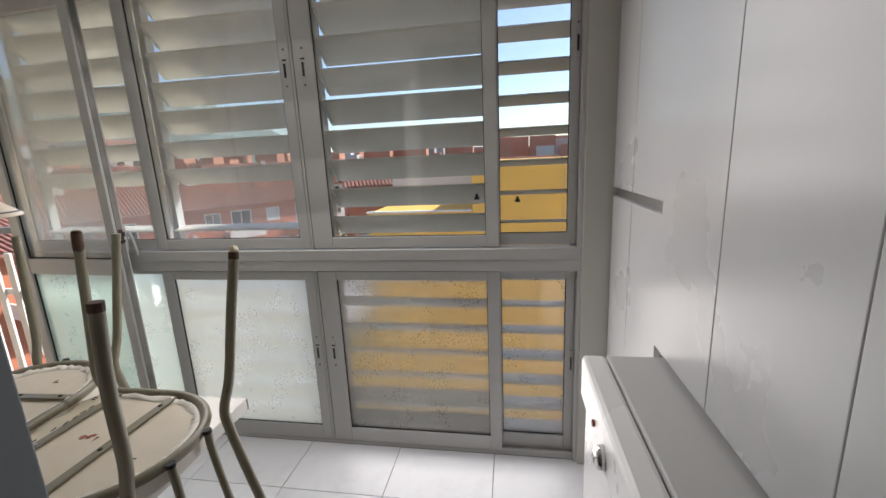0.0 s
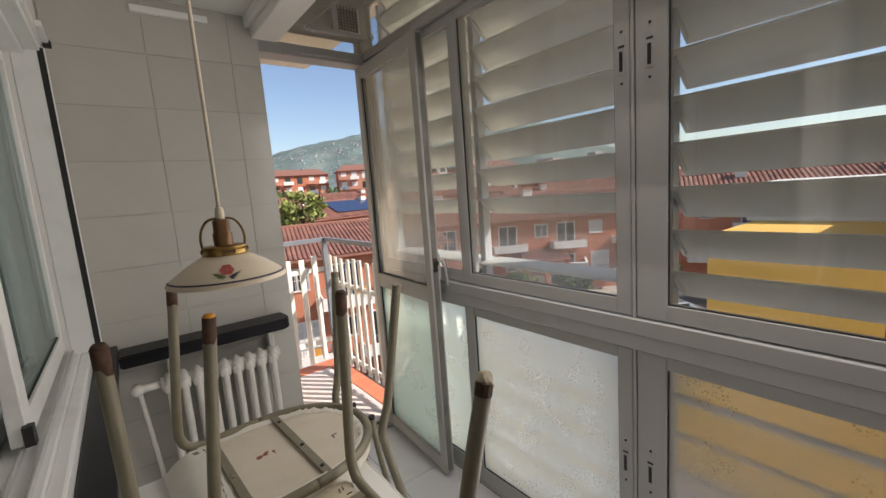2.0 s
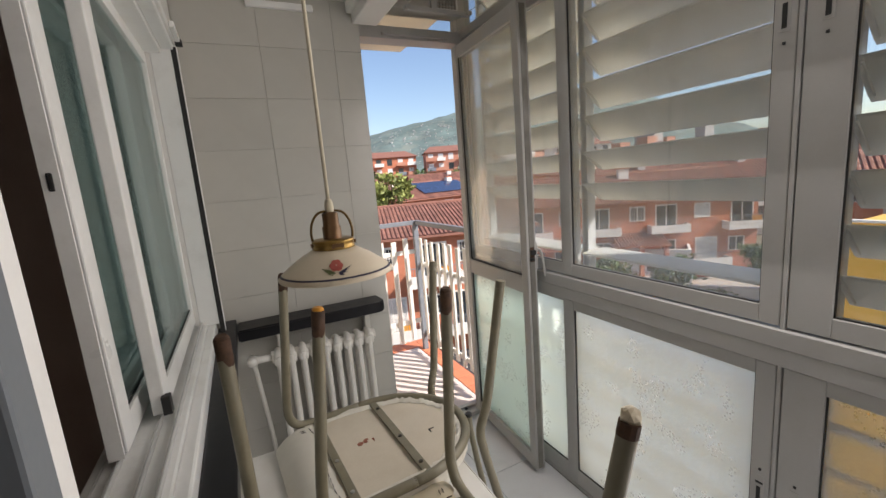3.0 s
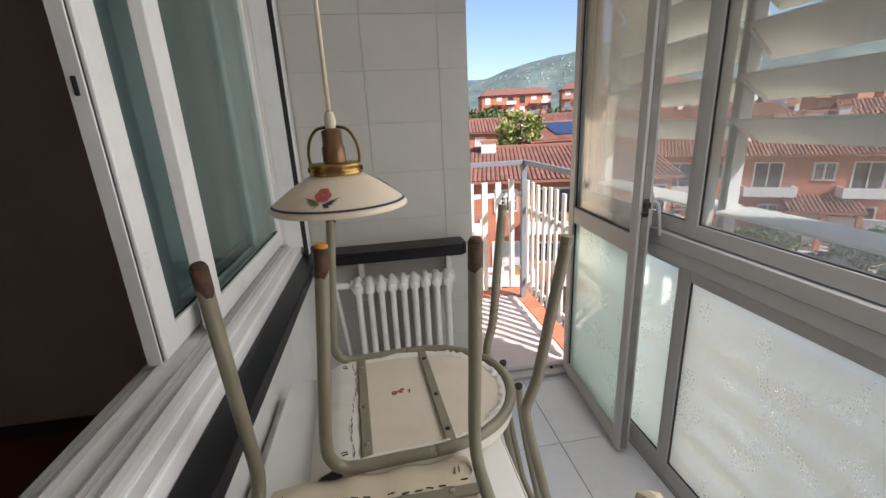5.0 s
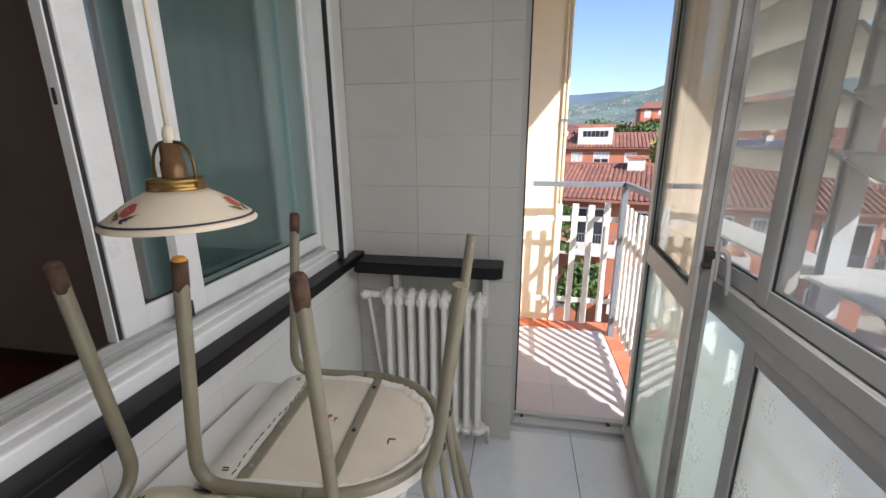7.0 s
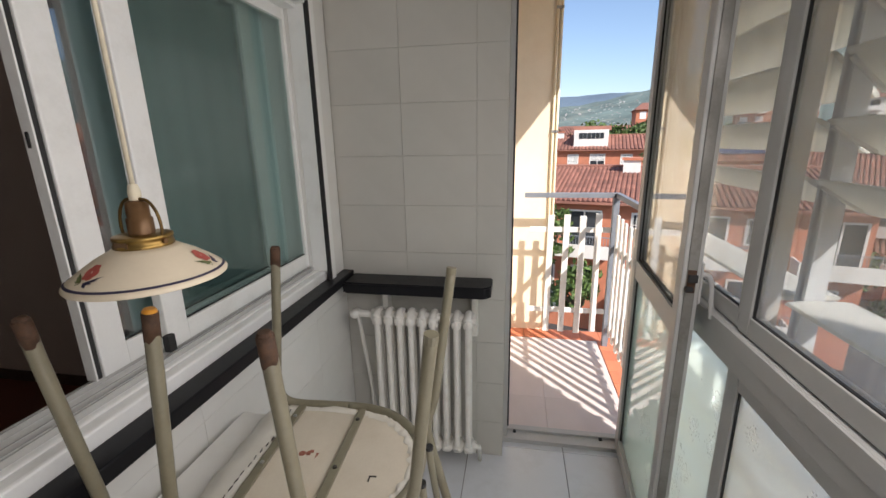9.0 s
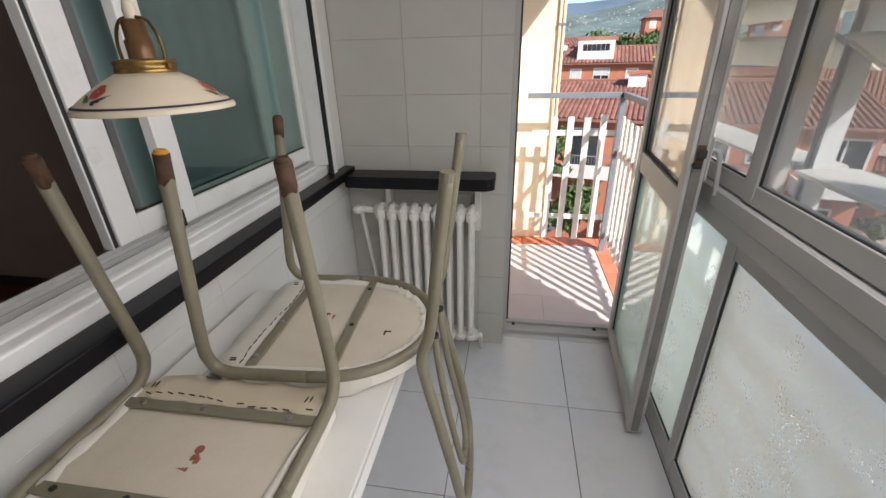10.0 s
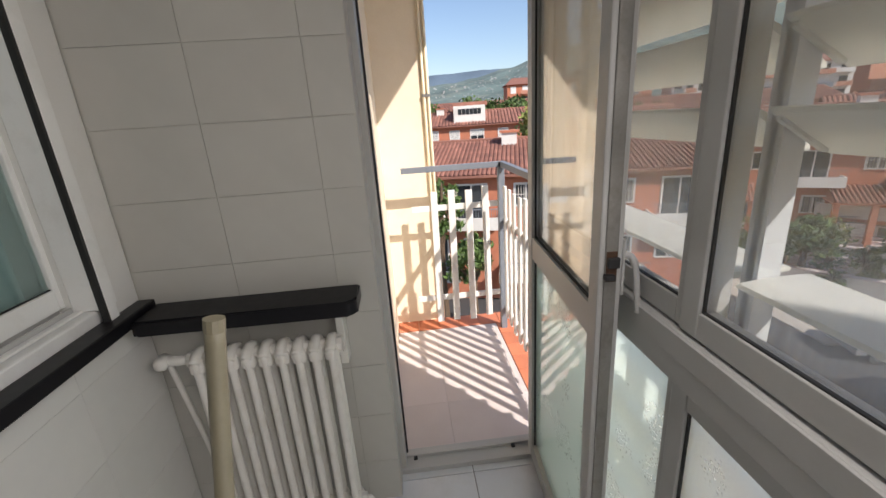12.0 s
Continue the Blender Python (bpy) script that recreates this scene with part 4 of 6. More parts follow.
def chair(name, at, turn, label, plugs, seat_label, fold, back=(0.044, 0.428, 0.0), front=0.460):
    """An upside-down tube chair; z = 0 is the table top, y runs from the seat's front edge to its rounded back."""
    w, depth, zr, r = 0.185, 0.40, 0.048, 0.0112
    ch = thing(name, at, label, "chair", "upturned chairs")
    pad = bmesh.new()
    outline = [(x * 1.02, y + (0.004 if y > 0.3 else 0)) for x, y in ring_line(w, depth)]
    slab(pad, outline[::-1], 0.0, zr - 0.008)
    bmesh.ops.bevel(pad, geom=[e for e in pad.edges if abs(e.verts[0].co.z - e.verts[1].co.z) < 1e-6 and e.verts[0].co.z < 0.01], offset=0.014, segments=3, affect="EDGES")
    lpart("seat_pad", pad, M["whitevinyl"], ch, seat_label)
    inner = [(x * 0.95, 0.010 + y * 0.965) for x, y in ring_line(w, depth)]
    board = lpart("seat_board", slab(bmesh.new(), inner[::-1], zr - 0.0075, zr - 0.004), M["board"], ch, "cream underside board with faded stamp")
    # gathered vinyl edge stapled inside the ring
    rng = random.Random(len(name) + int(turn))
    frill = bmesh.new()
    line = [Vector((p.x, p.y, 0)) for p in smooth_line([(x, y, 0) for x, y in ring_line(w, depth)], 4)]
    prev = None
    for p in line:
        c = Vector((0, depth * 0.5, 0))
        inw = (c - p).normalized()
        a = frill.verts.new(p + inw * 0.008 + Vector((0, 0, zr - 0.004)))
        b = frill.verts.new(p + inw * 0.016 + Vector((0, 0, zr + 0.001 + 0.008 * rng.random())))
        d = frill.verts.new(p + inw * (0.022 + 0.011 * rng.random()) + Vector((0, 0, zr - 0.003)))
        if prev:
            frill.faces.new((prev[0], a, b, prev[1])), frill.faces.new((prev[1], b, d, prev[2]))
        prev = (a, b, d)
    lpart("vinyl_edge", frill, M["whitevinyl"], ch, "gathered cream vinyl edge", True)
    flap = bmesh.new()
    rows = []
    for k in range(15):
        x = -w + 0.012 + (2 * w - 0.024) * k / 14
        sag = 0.004 * math.sin(k * 1.7)
        rows.append([flap.verts.new(v) for v in ((x, -0.046, 0.003), (x, -0.043, 0.014 + sag), (x, -0.018, 0.036 + sag), (x, 0.016, zr + 0.001 + sag), (x, 0.052 + 0.003 * math.sin(k * 2.3), zr - 0.001))])
    for a, b in zip(rows, rows[1:]):
        for k in range(4):
            flap.faces.new((a[k], b[k], b[k + 1], a[k + 1]))
    fl = lpart("front_flap", flap, M[fold], ch, "stapled cream vinyl fold", True)
    pin = mesh_of("staple", box(bmesh.new(), -0.006, 0.006, -0.0006, 0.0006, 0.0005, 0.0025), M["staple"])
    spots = [(-0.155 + 0.0205 * k + rng.uniform(-0.003, 0.003), 0.043 + 0.006 * math.sin(0.4 * k) + rng.uniform(-0.0015, 0.0015), rng.uniform(-0.25, 0.25)) for k in range(16) if rng.random() > 0.12]
    for x, y, a in spots + [(-0.150, 0.023, 1.5), (-0.142, 0.025, 1.4), (0.148, 0.023, 1.6), (0.154, 0.025, 1.7)]:
        one = new("staple", pin)
        one.parent = fl
        one.location, one.rotation_euler = (x, y, zr + (0.003 if abs(a) > 1 else 0)), (0, 0, a)
    # stamp and pencil mark on the board
    lpart("stamp", boxes([(-0.030 + 0.0040 * k, -0.0265 + 0.0040 * k, 0.141 + 0.004 * abs(k - 2), 0.158 - 0.0022 * k + 0.003 * (k % 2), zr - 0.0045, zr - 0.003) for k in range(5)]
                         + [(-0.022 + 0.005 * k, -0.0185 + 0.005 * k, 0.166 + 0.001 * k, 0.172 - 0.001 * k, zr - 0.0045, zr - 0.003) for k in range(4)]), M["ink"], board, "smudged red stamp")
    lpart("stamp_seal", lathe(bmesh.new(), [(0.0075, -0.0045), (0.0072, -0.003), (0.0005, -0.0029)], (-0.018, 0.135, zr), 14), M["ink"], board, "faded red stamp seal")
    lpart("pencil_mark", boxes([(0.03, 0.045, 0.30, 0.303, zr - 0.0045, zr - 0.003), (0.03, 0.033, 0.30, 0.315, zr - 0.0045, zr - 0.003)]), M["staple"], board)
    # flat cross straps
    for y in (0.066, 0.225):
        s = lpart("strap", boxes([(-w + 0.006, w - 0.006, y - 0.010, y + 0.010, zr - 0.002, zr + 0.004)], 0.0015), M["tube"], ch, "flat steel cross strap")
        for x in (-0.13, 0.023, 0.138):
            lpart("bolt", lathe(bmesh.new(), [(0.005, 0.004), (0.0045, 0.0065), (0.0005, 0.0072)], (x, y, zr), 10), M["steel"] if y < 0.1 else M["staple"], s)
    # ring with the two front legs in one bent tube
    for s in (-1, 1):
        tip = Vector((s * (w + 0.002), 0.036, front))
        leg = [(s * w, 0.19, zr), (s * w, 0.12, zr), (s * w, 0.06, zr), (s * w, 0.022, zr + 0.006), (s * w, 0.003, zr + 0.03), (s * w, 0.0, zr + 0.07), (s * (w + 0.001), 0.014, 0.25), tip]
        lpart("front_leg", tube(bmesh.new(), smooth_line(leg, 6), r, 12), M["tube"], ch, smooth=True)
        d = (tip - Vector((s * (w + 0.001), 0.014, 0.25))).normalized()
        cap = lpart("leg_end", ragged(tube(bmesh.new(), [tip - d * (0.034 + 0.008 * rng.random()), tip + d * 0.003], r + 0.0004, 20), tip, d, 0.006, rng), M["rust"], ch, "bare rusty tube end", True)
        kind = plugs[0 if s < 0 else 1]
        if kind:
            lpart("plug", tube(bmesh.new(), [tip + d * 0.001, tip + d * 0.006, tip + d * 0.009], [r * 0.92, r * 0.9, r * 0.7], 14), M[kind], cap)
        # back leg and back upright, one tube through the ring
        tipb = Vector((s * 0.163 + back[2], depth + back[0], back[1]))
        up = [tipb, (s * 0.150, depth + 0.024, 0.28), (s * 0.135, depth + 0.004, 0.13), (s * 0.128, depth - 0.016, 0.055), (s * 0.128, depth - 0.01, 0.0),
              (s * 0.132, depth + 0.012, -0.10), (s * 0.138, depth + 0.042, -0.24), (s * 0.128, depth + 0.062, -0.36), (s * 0.07, depth + 0.07, -0.415), (0, depth + 0.072, -0.425)]
        up = [(x, y + 0.012, z) for x, y, z in [tuple(p) for p in up]]
        lpart("back_leg", tube(bmesh.new(), smooth_line(up, 5), r, 12), M["tube"], ch, smooth=True)
        tb, d2 = Vector(up[0]), (Vector(up[0]) - Vector(up[1])).normalized()
        kb = plugs[2 if s < 0 else 3]
        cb = lpart("leg_end", tube(bmesh.new(), [tb - d2 * 0.012, tb + d2 * 0.003], r + 0.0004, 12), M["rust"] if kb != "clean" else M["tube"], ch)
        if kb == "torn":
            bm = bmesh.new()
            bmesh.ops.create_icosphere(bm, subdivisions=2, radius=0.010)
            for v in bm.verts:
                v.co = v.co * (0.75 + 0.5 * rng.random())
                v.co.z *= 1.3
                v.co += tb + d2 * 0.008
            lpart("torn_plug", bm, M["vinyl"], cb, "torn cream plastic plug")
        inn = [(s * 0.05, depth + 0.012, zr + 0.006), (s * 0.05, depth + 0.016, 0.0), (s * 0.055, depth + 0.032, -0.12), (s * 0.06, depth + 0.06, -0.27), (s * 0.045, depth + 0.07, -0.33), (0, depth + 0.073, -0.345)]
        lpart("back_spindle", tube(bmesh.new(), smooth_line(inn, 5), 0.008, 10), M["tube"], ch, smooth=True)
        lpart("spindle_end", tube(bmesh.new(), [(s * 0.05, depth + 0.012, zr + 0.001), (s * 0.05, depth + 0.0115, zr + 0.009)], 0.009, 10), M["rubber"], ch)
    ring = [(x, y, zr) for x, y in ring_line(w, depth)][1:-1]
    lpart("seat_ring", tube(bmesh.new(), smooth_line(ring, 3), r, 12), M["tube"], ch, smooth=True)
    ch.rotation_euler = (0, 0, radians(turn))
    return ch


chair("chair", (-1.337, 0.768, 0.752), 3.5, "olive-beige steel tube chair upside down on the table, worn rusty feet", ["rust", "amber", "clean", "clean"], "white vinyl seat pad", "whitevinyl")
chair("chair", (-1.130, 0.853, 0.752), -89.3, "olive-beige steel tube chair turned over, one foot plug torn", ["rust", "rust", "torn", "rust"], "white vinyl seat pad", "vinyl", back=(0.031, 0.413, -0.018), front=0.464)

# ---- pendant lamp ----
LX, LY, LZ, LS = -1.132, 0.853, 1.279, 0.71
lamp = thing("pendant_lamp", (LX, LY, LZ), "cream enamel pendant lamp with painted flowers and brass fitting", "lamp")


def lamp_part(name, bm, mat, parent, label="", smooth=False):
    bmesh.ops.scale(bm, vec=(LS, LS, LS), verts=bm.verts)
    return lpart(name, bm, mat, parent, label, smooth)


prof = [(0.1335, 0.0), (0.1345, 0.004), (0.130, 0.010), (0.110, 0.026), (0.085, 0.044), (0.062, 0.057), (0.046, 0.066)]
shade = lamp_part("shade", lathe(bmesh.new(), prof + [(0.044, 0.064), (0.060, 0.054), (0.083, 0.041), (0.108, 0.023), (0.128, 0.006), (0.1335, 0.0)], (0, 0, 0), 56), M["shade"], lamp, "cream enamel shade", True)
lamp_part("painted_line", lathe(bmesh.new(), [(0.1302, 0.0112), (0.1282, 0.0128), (0.1262, 0.0144)], (0, 0, 0), 56), M["navy"], shade, "dark painted rim line", True)


def on_shade(ang, da, rad, lift):
    """A place on the shade's outside, by bearing and radius."""
    z = np.interp(rad, [0.062, 0.085, 0.110, 0.130], [0.057, 0.044, 0.026, 0.010]) + lift
    return Vector((rad * math.cos(ang + da), rad * math.sin(ang + da), z))


for k in range(3):
    ang = radians(-11 + 120 * k)
    bm = bmesh.new()
    for q in range(6):
        pa = 2 * math.pi * q / 6
        ca, cr = 0.085 * math.cos(pa), 0.096 + 0.008 * math.sin(pa)
        bm.faces.new([bm.verts.new(on_shade(ang, ca + 0.075 * math.cos(w), cr + 0.0072 * math.sin(w), 0.0014 + 0.0002 * q)) for w in [2 * math.pi * i / 8 for i in range(8)]])
    lamp_part("painted_blossom", bm, M["rose"], shade, "red painted blossom")
    for nm, mt, side in (("painted_leaf", "leafpaint", -1), ("painted_sprig", "navy", 1)):
        bm = bmesh.new()
        for q in range(4):
            a0, r0 = 0.02 * side, 0.114
            a1, r1 = side * (0.13 + 0.065 * q), 0.121 - 0.0065 * q
            bm.faces.new([bm.verts.new(on_shade(ang, w[0], w[1], 0.0016)) for w in ((a0, r0), ((a0 + a1) / 2 + 0.022, (r0 + r1) / 2 - 0.0025), (a1, r1), ((a0 + a1) / 2 - 0.022, (r0 + r1) / 2 + 0.0025))])
        lamp_part(nm, bm, M[mt], shade)
cap = lamp_part("brass_cap", lathe(bmesh.new(), [(0.048, 0.061), (0.050, 0.064), (0.050, 0.070), (0.0485, 0.071), (0.0485, 0.078), (0.050, 0.079), (0.050, 0.084), (0.046, 0.086), (0.020, 0.087), (0.001, 0.088)], (0, 0, 0), 40), M["brass"], lamp, "aged brass collar", True)
lamp_part("maker_plate", boxes([(0.0475, 0.0492, -0.014, 0.014, 0.068, 0.078)]), M["bronze"], cap)
lamp_part("lampholder", lathe(bmesh.new(), [(0.022, 0.086), (0.022, 0.116), (0.019, 0.118), (0.019, 0.146), (0.011, 0.150), (0.001, 0.151)], (0, 0, 0), 28), M["bronze"], lamp, "brown lampholder", True)
lamp_part("cord_grip", lathe(bmesh.new(), [(0.010, 0.150), (0.011, 0.165), (0.008, 0.178), (0.003, 0.181)], (0, 0, 0), 20), M["cord"], lamp, smooth=True)
for a0 in (86, 266):
    ca, sa = math.cos(radians(a0)), math.sin(radians(a0))
    arc = [(ca * 0.046, sa * 0.046, 0.078), (ca * 0.048, sa * 0.048, 0.105), (ca * 0.042, sa * 0.042, 0.13), (ca * 0.028, sa * 0.028, 0.148), (ca * 0.008, sa * 0.008, 0.153)]
    lamp_part("bow", tube(bmesh.new(), smooth_line(arc, 5), 0.0030, 8), M["bow"], lamp, "dark aged brass bow", True)
    lamp_part("rivet", tube(bmesh.new(), [(ca * 0.046, sa * 0.046, 0.074), (ca * 0.053, sa * 0.053, 0.074)], 0.005, 10), M["bronze"], lamp)
bm = bmesh.new()
bmesh.ops.create_uvsphere(bm, u_segments=20, v_segments=12, radius=0.028, matrix=Matrix.Translation((0, 0, 0.035)))
lamp_part("bulb", bm, M["whitevinyl"], lamp, "unlit white bulb", True)
part("cord", tube(bmesh.new(), [(LX, LY, LZ + 0.126), (LX + 0.001, LY, LZ + 0.5), (LX, LY, 2.2149)], 0.0031, 8), M["cord"], lamp, "cream cord", True)
part("ceiling_rose", lathe(bmesh.new(), [(0.03, 0.0), (0.028, -0.015), (0.006, -0.02), (0.001, -0.02)], (LX, LY, 2.2148), 24), M["ceiling"], lamp)

# ---- cupboards and washing machine ----
cup = thing("cupboard", (0.55, 1.6, 0), "tall white cupboard with a recessed metal grip between its doors", "cupboard", "tall cupboards")
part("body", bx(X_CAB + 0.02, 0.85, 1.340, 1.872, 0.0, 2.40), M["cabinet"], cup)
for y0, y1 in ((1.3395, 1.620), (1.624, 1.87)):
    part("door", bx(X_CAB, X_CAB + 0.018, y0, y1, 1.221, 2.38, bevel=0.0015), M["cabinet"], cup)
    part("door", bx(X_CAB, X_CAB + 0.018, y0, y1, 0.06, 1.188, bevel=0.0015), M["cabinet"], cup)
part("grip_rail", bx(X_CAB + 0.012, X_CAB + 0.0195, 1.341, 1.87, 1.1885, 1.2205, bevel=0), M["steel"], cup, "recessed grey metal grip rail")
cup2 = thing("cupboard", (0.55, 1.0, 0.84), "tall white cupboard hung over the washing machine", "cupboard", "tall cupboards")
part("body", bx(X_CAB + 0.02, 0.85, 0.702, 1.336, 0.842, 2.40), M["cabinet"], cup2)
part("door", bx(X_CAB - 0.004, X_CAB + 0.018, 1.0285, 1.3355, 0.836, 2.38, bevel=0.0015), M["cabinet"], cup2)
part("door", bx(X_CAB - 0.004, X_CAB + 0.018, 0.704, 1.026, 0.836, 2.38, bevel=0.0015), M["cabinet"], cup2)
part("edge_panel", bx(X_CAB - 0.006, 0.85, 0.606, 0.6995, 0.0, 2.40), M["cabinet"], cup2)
wm = thing("washing_machine", (0.44, 0.98, 0), "white front-loading washing machine with a grey worktop", "washing machine")
part("body", bx(0.125, 0.70, 0.702, 1.290, 0.02, 0.795, bevel=0.018), M["machine"], wm)
part("top", bx(0.175, 0.70, 0.703, 1.289, 0.796, 0.822, bevel=0.006), M["machinetop"], wm, "grey top panel")
part("front_edge", bx(0.112, 0.173, 0.701, 1.291, 0.70, 0.823, bevel=0.012), M["machine"], wm, "rounded white control panel")
bm = tube(bmesh.new(), [(0.1135, 1.0, 0.735), (0.098, 1.0, 0.735), (0.094, 1.0, 0.735)], [0.026, 0.024, 0.018], 24)
part("dial", bm, M["chrome"], wm, "chrome programme dial", True)
part("button", tube(bmesh.new(), [(0.1135, 1.10, 0.745), (0.107, 1.10, 0.745)], 0.008, 14), M["ink"], wm, "red button")
bm = tube(bmesh.new(), smooth_line([(0.12, 0.97 + 0.17 * math.cos(a), 0.40 + 0.17 * math.sin(a)) for a in [2 * math.pi * k / 12 for k in range(13)]], 3), 0.016, 10)
part("door_ring", bm, M["chrome"], wm, smooth=True)
part("door_glass", tube(bmesh.new(), [(0.126, 0.97, 0.40), (0.112, 0.97, 0.40)], 0.155, 28), M["housedark"], wm)
for y in (0.72, 1.22):
    part("foot", tube(bmesh.new(), [(0.18, y, 0.0), (0.18, y, 0.03)], 0.018, 12), M["rubber"], wm)
    part("foot", tube(bmesh.new(), [(0.64, y, 0.0), (0.64, y, 0.03)], 0.018, 12), M["rubber"], wm)

# ---- terrace ----
solo("terrace_floor", bx(-3.88, -2.50, 0.9, 2.12, -0.22, -0.066, bevel=0), M["terrace"], "terrace slab with pinkish tiles", "floor", "structure")
terrace = bpy.data.objects["terrace_floor"]
solo("wall_terrace_pier", bx(-4.15, -3.86, 0.9, 1.635, -9.0, 3.2, bevel=0.004), M["yellowwall"], "cream-yellow rendered pier at the terrace edge", "wall", "structure")
solo("wall_terrace_side", bx(-3.86, -2.505, 1.14, 1.292, -0.3, 3.2, bevel=0), M["yellowwall"], "cream-yellow rendered side wall of the terrace", "wall", "structure")
solo("wall_terrace_jamb", bx(-2.62, -2.54, 1.293, 1.318, -0.06, 2.7, bevel=0.003), M["yellowwall"], "cream-yellow rendered reveal beside the door", "wall", "structure")
solo("balcony_above", bx(-4.15, -2.525, 0.9, 2.25, 2.58, 2.76, bevel=0.004), M["yellowwall"], "cream-yellow underside of the balcony above", "balcony", "structure")
solo("facade_below", bx(-3.88, 0.38, 1.2, 2.10, -9.0, -0.23, bevel=0), M["yellowwall"], "rendered facade under the gallery", "wall", "structure")
solo("facade_above", bx(-2.52, 0.38, 1.0, 2.12, 2.57, 5.5, bevel=0), M["yellowwall"], "rendered facade above the gallery", "wall", "structure")
pipe = thing("drain_pipe", (-3.84, 1.61, 1.0), "pair of thin yellow painted pipes on the pier", "pipe")
for y in (1.60, 1.627):
    part("pipe", tube(bmesh.new(), [(-3.845, y, -1.0), (-3.845, y, 3.2)], 0.009, 8), M["pipe"], pipe, smooth=True)
for z in (0.4, 1.5, 2.3):
    part("clamp", bx(-3.86, -3.832, 1.588, 1.64, z, z + 0.018), M["steel"], pipe)

rail = thing("railing", (-3.64, 2.03, -0.05), "white picket railing with a grey handrail and corner post", "railing")
part("post", bx(-3.662, -3.622, 2.008, 2.048, -0.05, 1.09), M["railgrey"], rail, "grey steel corner post")
part("handrail", bx(-3.655, -3.622, 1.412, 2.05, 1.06, 1.094), M["railgrey"], rail, "grey handrail")
part("handrail", bx(-3.62, -2.56, 2.02, 2.053, 1.06, 1.094), M["railgrey"], rail, "grey handrail")
for z in (0.815, 0.205):
    part("crossbar", bx(-3.65, -3.635, 1.457, 2.01, z, z + 0.036), M["railwhite"], rail)
    part("crossbar", bx(-3.62, -2.56, 2.042, 2.056, z - 0.11, z - 0.074), M["railwhite"], rail)
rng = random.Random(4)
picket = mesh_of("picket", boxes([(-0.007, 0.007, -0.021, 0.021, 0.06, 0.945)], 0.002), M["railwhite"])
for y in (1.592, 1.702, 1.815, 1.928):
    shared("picket", picket, rail, (-3.628, y, rng.uniform(-0.012, 0.01)), (rng.uniform(-0.012, 0.012), 0, 0))
for k in range(10):
    shared("picket", picket, rail, (-3.56 + 0.105 * k, 2.034, rng.uniform(-0.012, 0.01)), (rng.uniform(-0.01, 0.01), 0, math.pi / 2))

# neighbouring wing and ochre building
solo("wall_wing", bx(0.385, 2.6, 2.05, 3.70, -9.0, 6.0, bevel=0.005), M["tan"], "tan textured wall of the projecting wing", "wall", "structure")
GROUND = -8.6
ob = thing("ochre_building", (0, 15, GROUND), "plain ochre-yellow rendered building with flat roofs", "building")
part("wall", bx(-1.35, 9.0, 14.0, 24.0, GROUND, 1.15, bevel=0.02), M["yellow"], ob)
part("low_wing", bx(-5.0, -1.36, 14.0, 24.0, GROUND, -0.42, bevel=0.02), M["yellow"], ob)
part("yard_annex", bx(-7.0, -5.01, 14.0, 20.0, GROUND, -5.6, bevel=0.02), M["yellow"], ob)
part("parapet", boxes([(-5.05, -1.36, 13.95, 14.12, -0.42, -0.36), (-1.40, 9.0, 13.95, 14.12, 1.15, 1.21)], 0.01), M["housewhite"], ob)
part("stair_head", bx(-5.2, -1.6, 18.0, 22.0, -0.42, 0.85, bevel=0.02), M["housewhite"], ob, "grey-white rendered roof structure")
part("seam", boxes([(1.6, 1.62, 13.985, 14.0, GROUND, 1.14)]), M["tan"], ob)


# ---- town ----
def roof_slope(bm, length, run, rise, z, pitch, row, side):
    """Rows of half-round clay tiles on one slope; side is 1 toward the front, -1 toward the back."""
    n = int(length / pitch)
    m = max(1, int(run / row))
    for i in range(n):
        x = (i + 0.5) * pitch
        for j in range(m):
            v0, v1 = j / m, (j + 1.06) / m
            lift = 0.025
            ringa, ringb = [], []
            for q in range(4):
                ang = math.pi * q / 3
                dx, dz = -0.42 * pitch * math.cos(ang), 0.30 * pitch * math.sin(ang)
                ringa.append(bm.verts.new((x + dx, side * run * (1 - v0), z + rise * v0 + dz + lift)))
                ringb.append(bm.verts.new((x + dx, side * run * (1 - v1), z + rise * v1 + dz)))
            for q in range(3):
                bm.faces.new((ringa[q], ringa[q + 1], ringb[q + 1], ringb[q]) if side > 0 else (ringa[q + 1], ringa[q], ringb[q], ringb[q + 1]))


